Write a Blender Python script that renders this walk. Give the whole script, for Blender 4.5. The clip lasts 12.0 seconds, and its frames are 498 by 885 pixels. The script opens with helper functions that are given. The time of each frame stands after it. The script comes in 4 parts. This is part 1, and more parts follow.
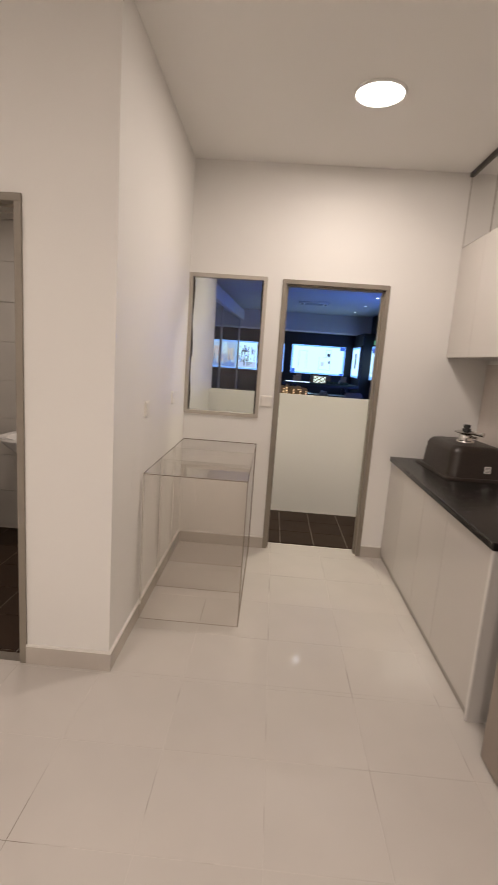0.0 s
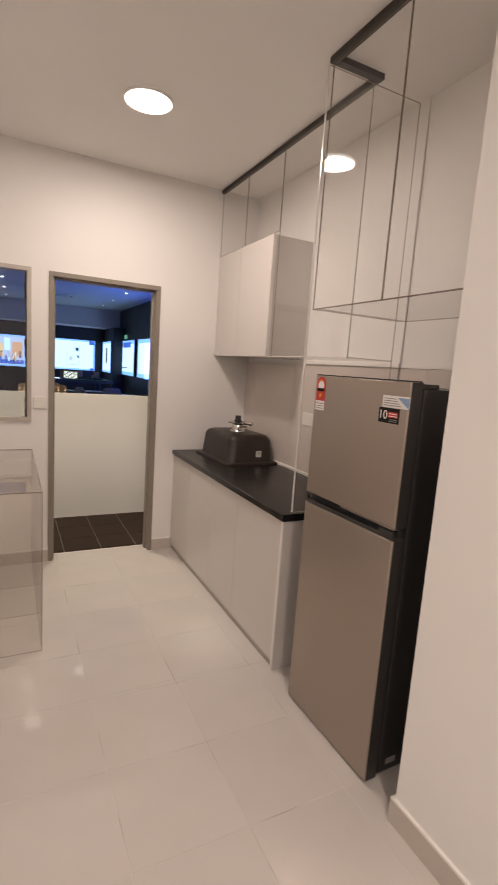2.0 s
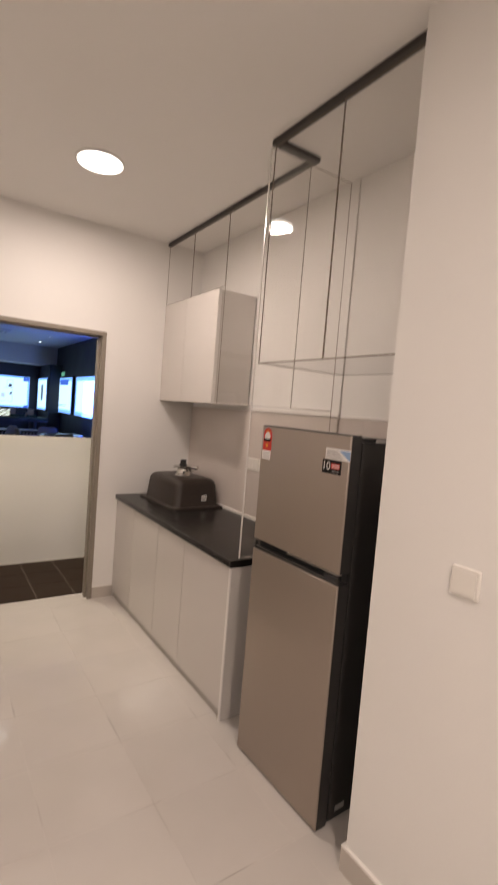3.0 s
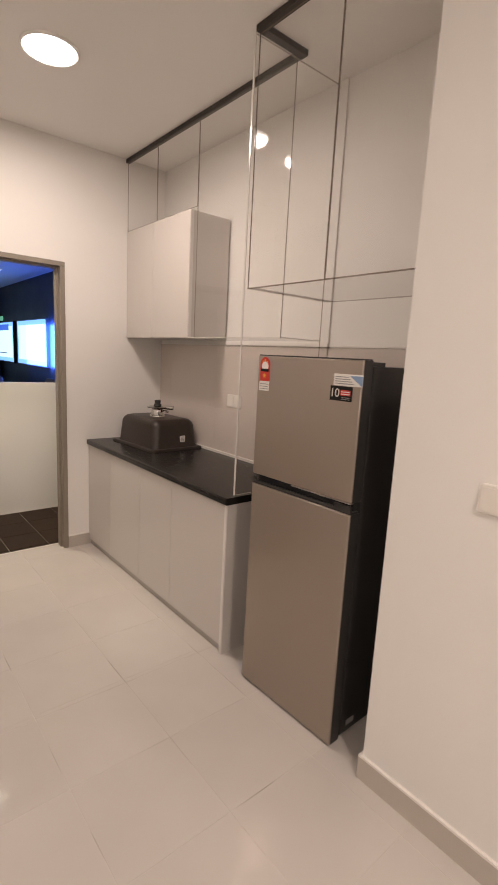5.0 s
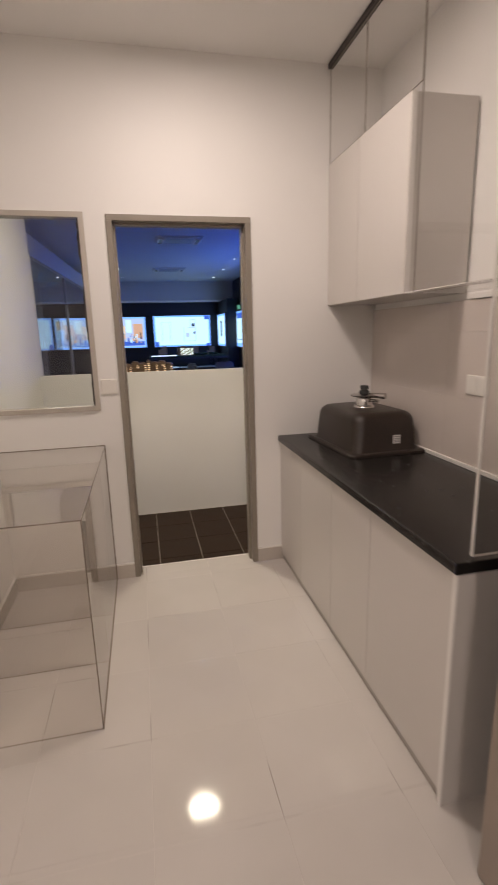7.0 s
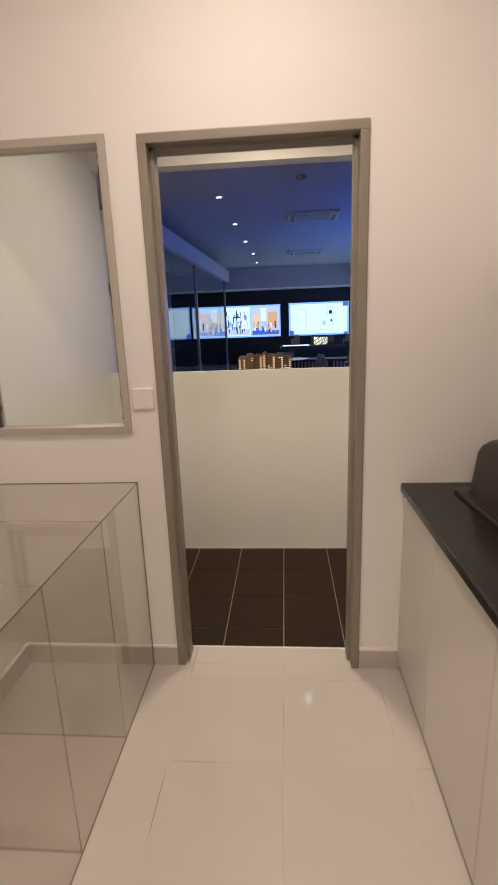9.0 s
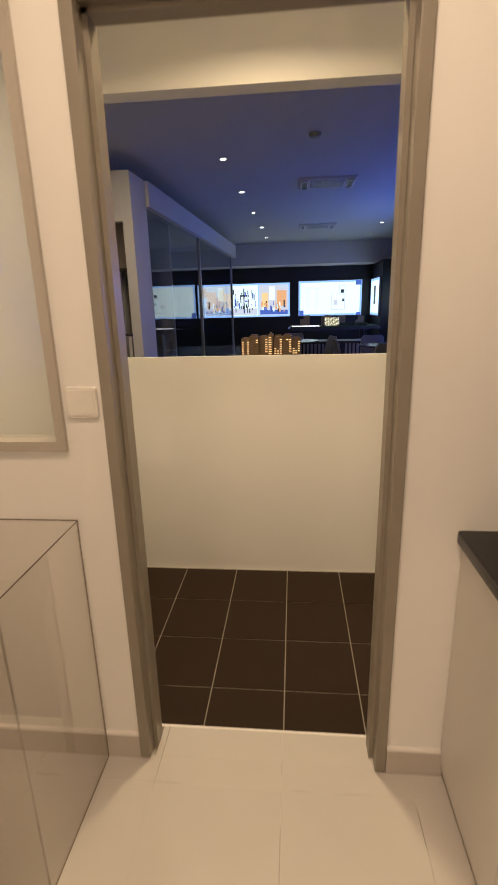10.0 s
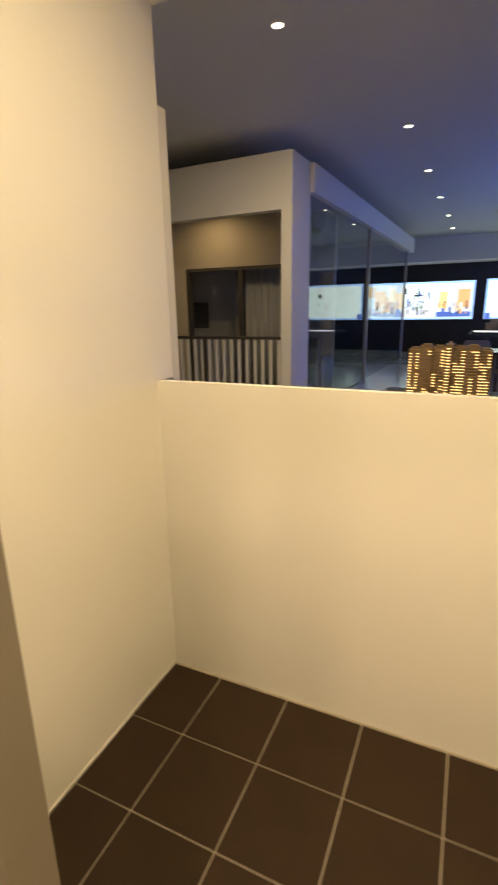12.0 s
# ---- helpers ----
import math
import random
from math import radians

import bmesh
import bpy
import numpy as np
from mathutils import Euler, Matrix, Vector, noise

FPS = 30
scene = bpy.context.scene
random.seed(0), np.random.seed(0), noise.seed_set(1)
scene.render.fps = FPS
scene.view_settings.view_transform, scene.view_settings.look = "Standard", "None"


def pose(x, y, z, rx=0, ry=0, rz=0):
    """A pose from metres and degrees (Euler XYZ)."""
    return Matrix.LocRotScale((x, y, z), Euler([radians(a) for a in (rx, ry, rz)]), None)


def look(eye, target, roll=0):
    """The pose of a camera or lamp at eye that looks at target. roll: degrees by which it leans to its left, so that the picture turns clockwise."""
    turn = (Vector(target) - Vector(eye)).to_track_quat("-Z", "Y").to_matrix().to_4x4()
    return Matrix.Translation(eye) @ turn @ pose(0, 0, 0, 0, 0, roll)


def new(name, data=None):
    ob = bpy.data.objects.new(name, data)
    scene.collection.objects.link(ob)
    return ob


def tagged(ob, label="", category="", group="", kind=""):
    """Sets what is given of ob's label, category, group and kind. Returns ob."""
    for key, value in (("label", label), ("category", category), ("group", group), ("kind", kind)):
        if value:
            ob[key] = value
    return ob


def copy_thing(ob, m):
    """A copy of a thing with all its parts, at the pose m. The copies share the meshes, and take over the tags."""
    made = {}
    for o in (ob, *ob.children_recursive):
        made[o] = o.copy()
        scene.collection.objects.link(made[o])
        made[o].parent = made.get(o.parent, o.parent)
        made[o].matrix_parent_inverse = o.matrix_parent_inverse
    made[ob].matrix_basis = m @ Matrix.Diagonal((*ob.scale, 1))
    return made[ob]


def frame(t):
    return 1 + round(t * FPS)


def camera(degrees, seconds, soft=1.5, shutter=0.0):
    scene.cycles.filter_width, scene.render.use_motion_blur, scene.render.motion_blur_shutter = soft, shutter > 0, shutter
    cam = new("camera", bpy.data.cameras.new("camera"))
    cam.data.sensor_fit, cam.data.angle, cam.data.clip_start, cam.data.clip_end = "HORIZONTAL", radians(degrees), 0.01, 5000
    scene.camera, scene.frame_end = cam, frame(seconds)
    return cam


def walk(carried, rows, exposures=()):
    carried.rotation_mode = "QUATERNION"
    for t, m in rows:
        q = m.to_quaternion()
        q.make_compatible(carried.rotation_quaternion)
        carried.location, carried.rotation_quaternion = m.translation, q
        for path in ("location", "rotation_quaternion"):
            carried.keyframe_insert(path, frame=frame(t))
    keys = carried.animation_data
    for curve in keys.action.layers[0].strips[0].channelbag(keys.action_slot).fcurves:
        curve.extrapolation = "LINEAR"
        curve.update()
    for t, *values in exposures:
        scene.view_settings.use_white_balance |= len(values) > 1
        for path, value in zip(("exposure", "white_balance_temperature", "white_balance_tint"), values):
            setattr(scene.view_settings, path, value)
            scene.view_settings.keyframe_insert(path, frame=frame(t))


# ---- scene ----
cam = camera(55.0, 12.0, 1.5, 0.5)
PATH = [
    (0, (-0.018, 0.307, 1.513), (-0.097, 2.275, 1.164), 4.1),
    (0.5, (-0.049, 0.239, 1.523), (0.094, 2.205, 1.186), 4.2),
    (1, (-0.178, 0.262, 1.536), (0.283, 2.181, 1.215), 4.3),
    (1.5, (-0.254, 0.306, 1.527), (0.451, 2.152, 1.221), 3.4),
    (2, (-0.258, 0.298, 1.528), (0.641, 2.059, 1.225), 4.0),
    (2.5, (-0.267, 0.297, 1.54), (0.729, 2.006, 1.248), 4.5),
    (3, (-0.326, 0.265, 1.584), (0.787, 1.921, 1.454), 4.6),
    (3.2, (-0.365, 0.249, 1.596), (0.783, 1.886, 1.537), 4.7),
    (5, (-0.421, 0.459, 1.51), (0.846, 1.967, 1.162), 3.0),
    (5.5, (-0.297, 0.594, 1.489), (0.75, 2.259, 1.127), 1.2),
    (6, (-0.113, 0.719, 1.47), (0.67, 2.506, 1.028), 0.3),
    (6.5, (0.028, 0.942, 1.463), (0.63, 2.797, 1.017), -0.2),
    (7, (0.136, 1.167, 1.467), (0.548, 3.073, 1.021), -1.5),
    (7.5, (0.272, 1.4, 1.5), (0.41, 3.347, 1.065), -1.5),
    (7.7, (0.33, 1.483, 1.506), (0.398, 3.432, 1.062), -1.3),
    (9.5, (0.498, 2.5, 1.432), (0.319, 4.427, 0.928), -2.1),
    (10, (0.5, 2.796, 1.425), (0.315, 4.711, 0.875), -1.5),
    (10.5, (0.485, 3.071, 1.415), (0.271, 4.98, 0.858), -2.0),
    (11, (0.512, 3.364, 1.413), (0.107, 5.246, 0.87), -1.7),
    (11.5, (0.484, 3.592, 1.404), (-0.064, 5.435, 0.853), 0.2),
    (12, (0.398, 3.839, 1.424), (-0.406, 5.59, 0.889), -1.0),
]

EXPOSURES = [(0.0, 0.0, 6400, 6), (1.2, 0.0, 6450, 8), (2.0, 0.0, 6550, 10), (5.0, 0.05, 6650, 10), (6.2, 0.0, 6500, 10), (7.0, -0.13, 6450, 10), (7.7, -0.08, 6500, 10), (9.5, -0.08, 7600, 9), (10.5, 0.13, 10100, 11), (11.2, 0.3, 10800, 9), (11.6, 0.46, 11200, 6), (12.0, 0.56, 11000, 4)]
walk(cam, [(t, look(eye, target, roll)) for t, eye, target, roll in PATH], EXPOSURES)

# ---- plan, in metres ----
CEIL = 2.888          # kitchen ceiling
FAR = 4.0             # face of the wall with the door and the window
FAR_BACK = 4.088
LEFT = -0.692         # wall beside the clear cabinet
BATH = 2.335          # wall with the bathroom door
BACK = 1.572          # wall behind the worktop
NIB = 0.935          # wall beside the refrigerator
NIB_END = 1.328
NICHE, STEP = 1.581, 2.215   # deeper wall behind the refrigerator, and where it steps out
YARD = -0.105         # yard floor
HALF = 5.355          # half wall of the yard
HALF_TOP = 1.168
LINTEL = 2.405
YARD_CEIL = 2.70
YARD_RIGHT = 1.75
G_FLOOR, G_CEIL, G_FAR, G_RIGHT = 0.0, 3.4, 21.0, 3.7

# ---- light ----
world = bpy.data.worlds.new("night")
scene.world = world
world.use_nodes = True
world.node_tree.nodes["Background"].inputs[0].default_value = (0.02, 0.03, 0.06, 1)
world.node_tree.nodes["Background"].inputs[1].default_value = 0.3

WARM = (1.0, 0.835, 0.75)


def disc_lamp(name, x, y, z, size, watts, colour, spread=180):
    data = bpy.data.lights.new(name, "AREA")
    data.shape, data.size, data.energy, data.color = "DISK", size, watts, colour
    data.spread = radians(spread)
    ob = new(name, data)
    ob.matrix_world = pose(x, y, z)
    return ob


KITCHEN_LAMP = (0.414, 3.05)
YARD_LAMP = (0.39, 4.62)
LIVING_LAMPS = [(0.0, -0.4), (-1.9, -0.4)]
BATH_LAMP = (-1.5, 3.3)
disc_lamp("kitchen_light", *KITCHEN_LAMP, CEIL - 0.03, 0.235, 20, WARM)
disc_lamp("yard_light", *YARD_LAMP, YARD_CEIL - 0.03, 0.22, 18.6, (1.0, 0.868, 0.672), 160)
for spot in LIVING_LAMPS:
    disc_lamp("living_light", *spot, CEIL - 0.03, 0.26, 38, WARM)
disc_lamp("bathroom_light", *BATH_LAMP, 2.4, 0.2, 10, WARM)

# added blue fill by the right wall; brightens the ceiling beyond what the panels give
fill_lamp = bpy.data.lights.new("display_light", "AREA")
fill_lamp.shape, fill_lamp.size, fill_lamp.size_y, fill_lamp.energy, fill_lamp.color = "RECTANGLE", 5.0, 1.1, 1600, (0.045, 0.145, 1.0)
new("display_light", fill_lamp).matrix_world = pose(G_RIGHT - 0.1, 13.2, 1.55, 90, 0, -90)

disc_lamp("gallery_downlight", -1.09, 7.7, 3.38, 0.08, 42, (1.0, 0.90, 0.80))
disc_lamp("porch_light", -3.25, 10.25, 2.92, 0.25, 4.5, (1.0, 0.80, 0.55), 150)


# ---- materials ----
def material(name, colour, rough=0.5, metal=0.0, vary=0.06, scale=3.0, bump=0.0, bump_scale=60.0, coat=0.0, spec=0.5, random_piece=0.0, stretch=(1, 1, 1)):
    """A painted, stone or metal surface: two scales of tone, some relief."""
    m = bpy.data.materials.new(name)
    m.use_nodes = True
    n, l = m.node_tree.nodes, m.node_tree.links
    b = n["Principled BSDF"]
    b.inputs["Metallic"].default_value = metal
    b.inputs["Coat Weight"].default_value = coat
    b.inputs["Specular IOR Level"].default_value = spec
    where = n.new("ShaderNodeTexCoord")
    place = n.new("ShaderNodeMapping")
    place.inputs["Scale"].default_value = stretch
    l.new(where.outputs["Object"], place.inputs["Vector"])
    coarse = n.new("ShaderNodeTexNoise")
    coarse.inputs["Scale"].default_value = scale
    coarse.inputs["Detail"].default_value = 5
    fine = n.new("ShaderNodeTexNoise")
    fine.inputs["Scale"].default_value = bump_scale
    fine.inputs["Detail"].default_value = 4
    for t in (coarse, fine):
        l.new(place.outputs[0], t.inputs["Vector"])
    add = n.new("ShaderNodeMath")
    add.operation = "MULTIPLY_ADD"
    add.inputs[1].default_value = 0.35
    l.new(fine.outputs[0], add.inputs[0])
    l.new(coarse.outputs[0], add.inputs[2])
    last = add
    if random_piece:
        info = n.new("ShaderNodeObjectInfo")
        piece = n.new("ShaderNodeMath")
        piece.operation = "MULTIPLY_ADD"
        piece.inputs[1].default_value = random_piece
        l.new(info.outputs["Random"], piece.inputs[0])
        l.new(add.outputs[0], piece.inputs[2])
        last = piece
    ramp = n.new("ShaderNodeMapRange")
    ramp.inputs["From Min"].default_value, ramp.inputs["From Max"].default_value = 0.35, 1.0
    ramp.inputs["To Min"].default_value, ramp.inputs["To Max"].default_value = 1 - vary, 1 + vary
    l.new(last.outputs[0], ramp.inputs["Value"])
    mix = n.new("ShaderNodeVectorMath")
    mix.operation = "SCALE"
    mix.inputs[0].default_value = colour
    l.new(ramp.outputs[0], mix.inputs["Scale"])
    l.new(mix.outputs[0], b.inputs["Base Color"])
    gloss = n.new("ShaderNodeMapRange")
    gloss.inputs["To Min"].default_value, gloss.inputs["To Max"].default_value = rough * 0.85, min(1, rough * 1.15)
    l.new(coarse.outputs[0], gloss.inputs["Value"])
    l.new(gloss.outputs[0], b.inputs["Roughness"])
    if bump:
        relief = n.new("ShaderNodeBump")
        relief.inputs["Strength"].default_value = bump
        relief.inputs["Distance"].default_value = 0.002
        l.new(fine.outputs[0], relief.inputs["Height"])
        l.new(relief.outputs[0], b.inputs["Normal"])
    return m


def pane(name, tint=(0.97, 0.97, 0.96), base=0.04, rough=0.0):
    """Clear sheet: light goes straight through, gloss grows towards grazing angles."""
    m = bpy.data.materials.new(name)
    m.use_nodes = True
    n, l = m.node_tree.nodes, m.node_tree.links
    n.remove(n["Principled BSDF"])
    clear, gloss, mix, edge = n.new("ShaderNodeBsdfTransparent"), n.new("ShaderNodeBsdfGlossy"), n.new("ShaderNodeMixShader"), n.new("ShaderNodeLayerWeight")
    clear.inputs[0].default_value = (*tint, 1)
    gloss.inputs["Roughness"].default_value = rough
    edge.inputs["Blend"].default_value = 0.5
    power, scale = n.new("ShaderNodeMath"), n.new("ShaderNodeMath")
    power.operation, scale.operation = "POWER", "MULTIPLY_ADD"
    power.inputs[1].default_value = 5.0
    scale.inputs[1].default_value, scale.inputs[2].default_value = 1 - base, base
    l.new(edge.outputs["Facing"], power.inputs[0])
    l.new(power.outputs[0], scale.inputs[0])
    l.new(scale.outputs[0], mix.inputs[0])
    l.new(clear.outputs[0], mix.inputs[1])
    l.new(gloss.outputs[0], mix.inputs[2])
    l.new(mix.outputs[0], n["Material Output"].inputs["Surface"])
    return m


def glow(name, colour, strength):
    m = bpy.data.materials.new(name)
    m.use_nodes = True
    b = m.node_tree.nodes["Principled BSDF"]
    b.inputs["Base Color"].default_value = (0.02, 0.02, 0.02, 1)
    b.inputs["Emission Color"].default_value = (*colour, 1)
    b.inputs["Emission Strength"].default_value = strength
    return m


def worn_joint(name, clean, dirty, scale):
    """Filled joint: mostly clean, with stretches where dirt has settled."""
    m = material(name, clean, 0.55, vary=0.06, scale=4)
    n, l = m.node_tree.nodes, m.node_tree.links
    b = n["Principled BSDF"]
    tint = b.inputs["Base Color"].links[0].from_socket
    where, spots, edge, mix = n.new("ShaderNodeTexCoord"), n.new("ShaderNodeTexNoise"), n.new("ShaderNodeMapRange"), n.new("ShaderNodeMix")
    spots.inputs["Scale"].default_value = scale
    spots.inputs["Detail"].default_value = 3
    edge.inputs["From Min"].default_value, edge.inputs["From Max"].default_value = 0.535, 0.62
    mix.data_type = "RGBA"
    l.new(where.outputs["Object"], spots.inputs["Vector"])
    l.new(spots.outputs[0], edge.inputs["Value"])
    l.new(edge.outputs[0], mix.inputs["Factor"])
    l.new(tint, mix.inputs[6])
    mix.inputs[7].default_value = (*dirty, 1)
    l.new(mix.outputs[2], b.inputs["Base Color"])
    return m


PAINT = material("white_wall_paint", (0.78, 0.76, 0.73), 0.55, vary=0.025, scale=1.3, bump=0.12, bump_scale=220)
CEIL_PAINT = material("ceiling_paint", (0.82, 0.80, 0.77), 0.7, vary=0.02, scale=1.0, bump=0.08, bump_scale=180)
FLOOR_TILE = material("polished_floor_tile", (0.53, 0.495, 0.46), 0.075, vary=0.035, scale=2.2, bump=0.012, bump_scale=7, random_piece=0.12, spec=0.5)
GROUT = material("pale_grout", (0.50, 0.46, 0.415), 0.8, vary=0.12, scale=9)
DARK_TILE = material("dark_brown_tile", (0.029, 0.0165, 0.010), 0.55, vary=0.22, scale=7, bump=0.35, bump_scale=90, random_piece=0.3, spec=0.17)
DARK_GROUT = material("grey_grout", (0.31, 0.275, 0.23), 0.85, vary=0.12, scale=14)
FLOOR_GROUT = worn_joint("floor_joint_grout", (0.54, 0.50, 0.46), (0.21, 0.175, 0.145), 2.3)
SKIRT = material("beige_skirting_tile", (0.50, 0.455, 0.405), 0.22, vary=0.04, scale=4)
SKIRT_JOINT = material("white_bead", (0.76, 0.73, 0.69), 0.5, vary=0.04)
FRAME = material("grey_brown_door_frame", (0.25, 0.217, 0.178), 0.42, vary=0.06, scale=6, bump=0.05)
ALU = material("champagne_window_frame", (0.46, 0.42, 0.37), 0.4, metal=0.3, vary=0.05)
GASKET = material("dark_gasket", (0.07, 0.06, 0.055), 0.6, vary=0.3, scale=30, bump=0.3)
LAMINATE = material("pale_grey_laminate", (0.59, 0.555, 0.52), 0.32, vary=0.02, scale=2, bump=0.02, bump_scale=300)
LAMINATE_EDGE = material("white_edge_band", (0.74, 0.71, 0.68), 0.35, vary=0.02)
PLINTH = material("grey_plinth", (0.40, 0.37, 0.34), 0.4, vary=0.04)
WORKTOP = material("black_worktop", (0.016, 0.014, 0.013), 0.26, spec=0.35, vary=0.2, scale=30, bump=0.06, bump_scale=400)
SPLASH = material("beige_splash_tile", (0.58, 0.52, 0.475), 0.3, vary=0.03, scale=3, random_piece=0.05)
SPLASH_JOINT = material("beige_tile_joint", (0.53, 0.475, 0.43), 0.6, vary=0.05)
SINK = material("black_composite_sink", (0.026, 0.018, 0.014), 0.36, spec=0.4, vary=0.25, scale=60, bump=0.25, bump_scale=700)
CHROME = material("chrome", (0.62, 0.60, 0.58), 0.12, metal=1.0, vary=0.03)
RUBBER = material("black_rubber", (0.02, 0.02, 0.02), 0.6, vary=0.15)
STEEL = material("brushed_steel_door", (0.38, 0.325, 0.28), 0.33, metal=0.75, vary=0.03, scale=1.5, bump=0.05, bump_scale=240, stretch=(1, 1, 0.04))
FRIDGE_DARK = material("charcoal_side_panel", (0.028, 0.026, 0.025), 0.36, vary=0.1, scale=5, bump=0.12, bump_scale=350)
WHITE_PLASTIC = material("white_plastic", (0.74, 0.71, 0.66), 0.3, vary=0.02)
CERAMIC = material("white_ceramic", (0.80, 0.78, 0.75), 0.08, vary=0.02, coat=0.4)
ACRYLIC = pane("clear_acrylic", (0.985, 0.974, 0.957), 0.12)
ACRYLIC_CLEAR = pane("clear_thin_acrylic", (0.997, 0.994, 0.988), 0.06)
ACRYLIC_EDGE = material("acrylic_edge", (0.22, 0.18, 0.145), 0.25, vary=0.15, scale=20)
ACRYLIC_SOFT = material("acrylic_soft_edge", (0.36, 0.32, 0.28), 0.25, vary=0.12, scale=20)
ACRYLIC_BRIGHT = material("acrylic_bright_edge", (0.72, 0.69, 0.65), 0.2, vary=0.05)
WINDOW_GLASS = pane("window_glass", (0.93, 0.94, 0.94))
TRACK = material("dark_ceiling_track", (0.032, 0.026, 0.023), 0.45, vary=0.12)
LAMP_GLOW = glow("lamp_diffuser", (1.0, 0.94, 0.84), 6.0)
YARD_GLOW = glow("downlight_diffuser", (1.0, 0.92, 0.80), 1.2)
LAMP_RING = material("white_lamp_ring", (0.8, 0.78, 0.75), 0.4, vary=0.02)
BATH_TILE = material("grey_bath_tile", (0.47, 0.44, 0.40), 0.3, vary=0.05, scale=4, random_piece=0.06)
RED = material("red_print", (0.55, 0.035, 0.025), 0.4, vary=0.05)
YELLOW = material("yellow_print", (0.75, 0.35, 0.04), 0.4, vary=0.05)
PAPER = material("white_label", (0.75, 0.73, 0.70), 0.5, vary=0.03)
BLUE_PRINT = material("pale_blue_print", (0.22, 0.33, 0.50), 0.4, vary=0.04)
BLACK_PRINT = material("black_print", (0.010, 0.010, 0.010), 0.6, vary=0.1, spec=0.2)
GREY_PRINT = material("grey_print", (0.30, 0.29, 0.29), 0.5, vary=0.05)
# show gallery
G_PAINT = material("gallery_paint", (0.62, 0.60, 0.58), 0.6, vary=0.03, scale=1, bump=0.06)
G_CEILING = material("gallery_ceiling_paint", (0.60, 0.60, 0.60), 0.7, vary=0.03, scale=0.8)
G_DARK = material("navy_wall", (0.012, 0.012, 0.018), 0.5, vary=0.1, scale=2)
G_BEIGE = material("beige_plaster", (0.42, 0.37, 0.31), 0.6, vary=0.04)
G_FLOORING = material("grey_gallery_floor", (0.30, 0.30, 0.31), 0.18, vary=0.08, scale=1.5)
G_GLASS = pane("partition_glass", (0.80, 0.84, 0.88), 0.09)
G_METAL = material("grey_aluminium", (0.33, 0.34, 0.37), 0.4, metal=0.4, vary=0.05)
BRONZE = material("dark_bronze", (0.045, 0.038, 0.034), 0.4, vary=0.1)
CURTAIN = material("grey_curtain", (0.46, 0.44, 0.43), 0.85, vary=0.1, scale=12, bump=0.3)
SCREEN_BLUE = glow("lit_panel_blue", (0.17, 0.40, 1.0), 1.7)
SCREEN_WHITE = glow("lit_panel_white", (0.50, 0.76, 1.0), 1.6)
PIC_ORANGE = glow("lit_print_orange", (1.0, 0.60, 0.40), 0.8)
PIC_SAND = glow("lit_print_sand", (1.0, 0.78, 0.50), 0.95)
PIC_DARK = glow("lit_print_dark", (0.06, 0.12, 0.28), 0.25)
PIC_PALE = glow("lit_print_pale", (0.52, 0.66, 1.0), 1.1)
PIC_BLUE = glow("lit_print_deep_blue", (0.05, 0.15, 0.75), 1.0)
WINDOW_LIT = glow("lit_model_window", (1.0, 0.66, 0.36), 1.5)
WINDOW_DIM = glow("dim_model_window", (0.45, 0.26, 0.13), 0.35)
WINDOW_PALE = glow("lit_pale_window", (0.85, 0.95, 0.80), 2.0)
MODEL_WALL = material("model_brown_wall", (0.26, 0.17, 0.10), 0.5, vary=0.12, scale=20)
MODEL_GREEN = material("model_foliage", (0.03, 0.05, 0.03), 0.8, vary=0.3, scale=40)
UPHOLSTERY = material("pale_upholstery", (0.40, 0.38, 0.35), 0.8, vary=0.08, scale=10, bump=0.2)
CHAIR_SHELL = material("grey_chair_shell", (0.17, 0.165, 0.165), 0.45, vary=0.05)
TABLE_TOP = material("dark_table_top", (0.06, 0.06, 0.07), 0.2, vary=0.1)
DOWNLIGHT = glow("downlight_lens", (0.95, 0.97, 1.0), 14.0)


# ---- mesh helpers ----
def put(bm, x0, y0, z0, x1, y1, z1, mat=0):
    """A box into bm; returns its faces."""
    v = [bm.verts.new(c) for c in ((x0, y0, z0), (x1, y0, z0), (x1, y1, z0), (x0, y1, z0), (x0, y0, z1), (x1, y0, z1), (x1, y1, z1), (x0, y1, z1))]
    out = []
    for i in ((0, 3, 2, 1), (4, 5, 6, 7), (0, 1, 5, 4), (1, 2, 6, 5), (2, 3, 7, 6), (3, 0, 4, 7)):
        f = bm.faces.new([v[k] for k in i])
        f.material_index = mat
        out.append(f)
    return out


def boxes(*rows, bevel=0.0):
    bm = bmesh.new()
    for r in rows:
        put(bm, *r)
    if bevel:
        bmesh.ops.bevel(bm, geom=list(bm.edges), offset=bevel, segments=2, profile=0.7, affect="EDGES")
    return bm


def tube(x, y, z0, z1, r0, r1=None, sides=24, axis="z"):
    bm = bmesh.new()
    bmesh.ops.create_cone(bm, cap_ends=True, segments=sides, radius1=r0, radius2=r0 if r1 is None else r1, depth=z1 - z0)
    bmesh.ops.translate(bm, verts=bm.verts, vec=(0, 0, (z0 + z1) / 2))
    if axis == "x":
        bmesh.ops.rotate(bm, verts=bm.verts, matrix=Matrix.Rotation(radians(90), 3, "Y"))
    if axis == "y":
        bmesh.ops.rotate(bm, verts=bm.verts, matrix=Matrix.Rotation(radians(-90), 3, "X"))
    bmesh.ops.translate(bm, verts=bm.verts, vec=(x, y, 0))
    return bm


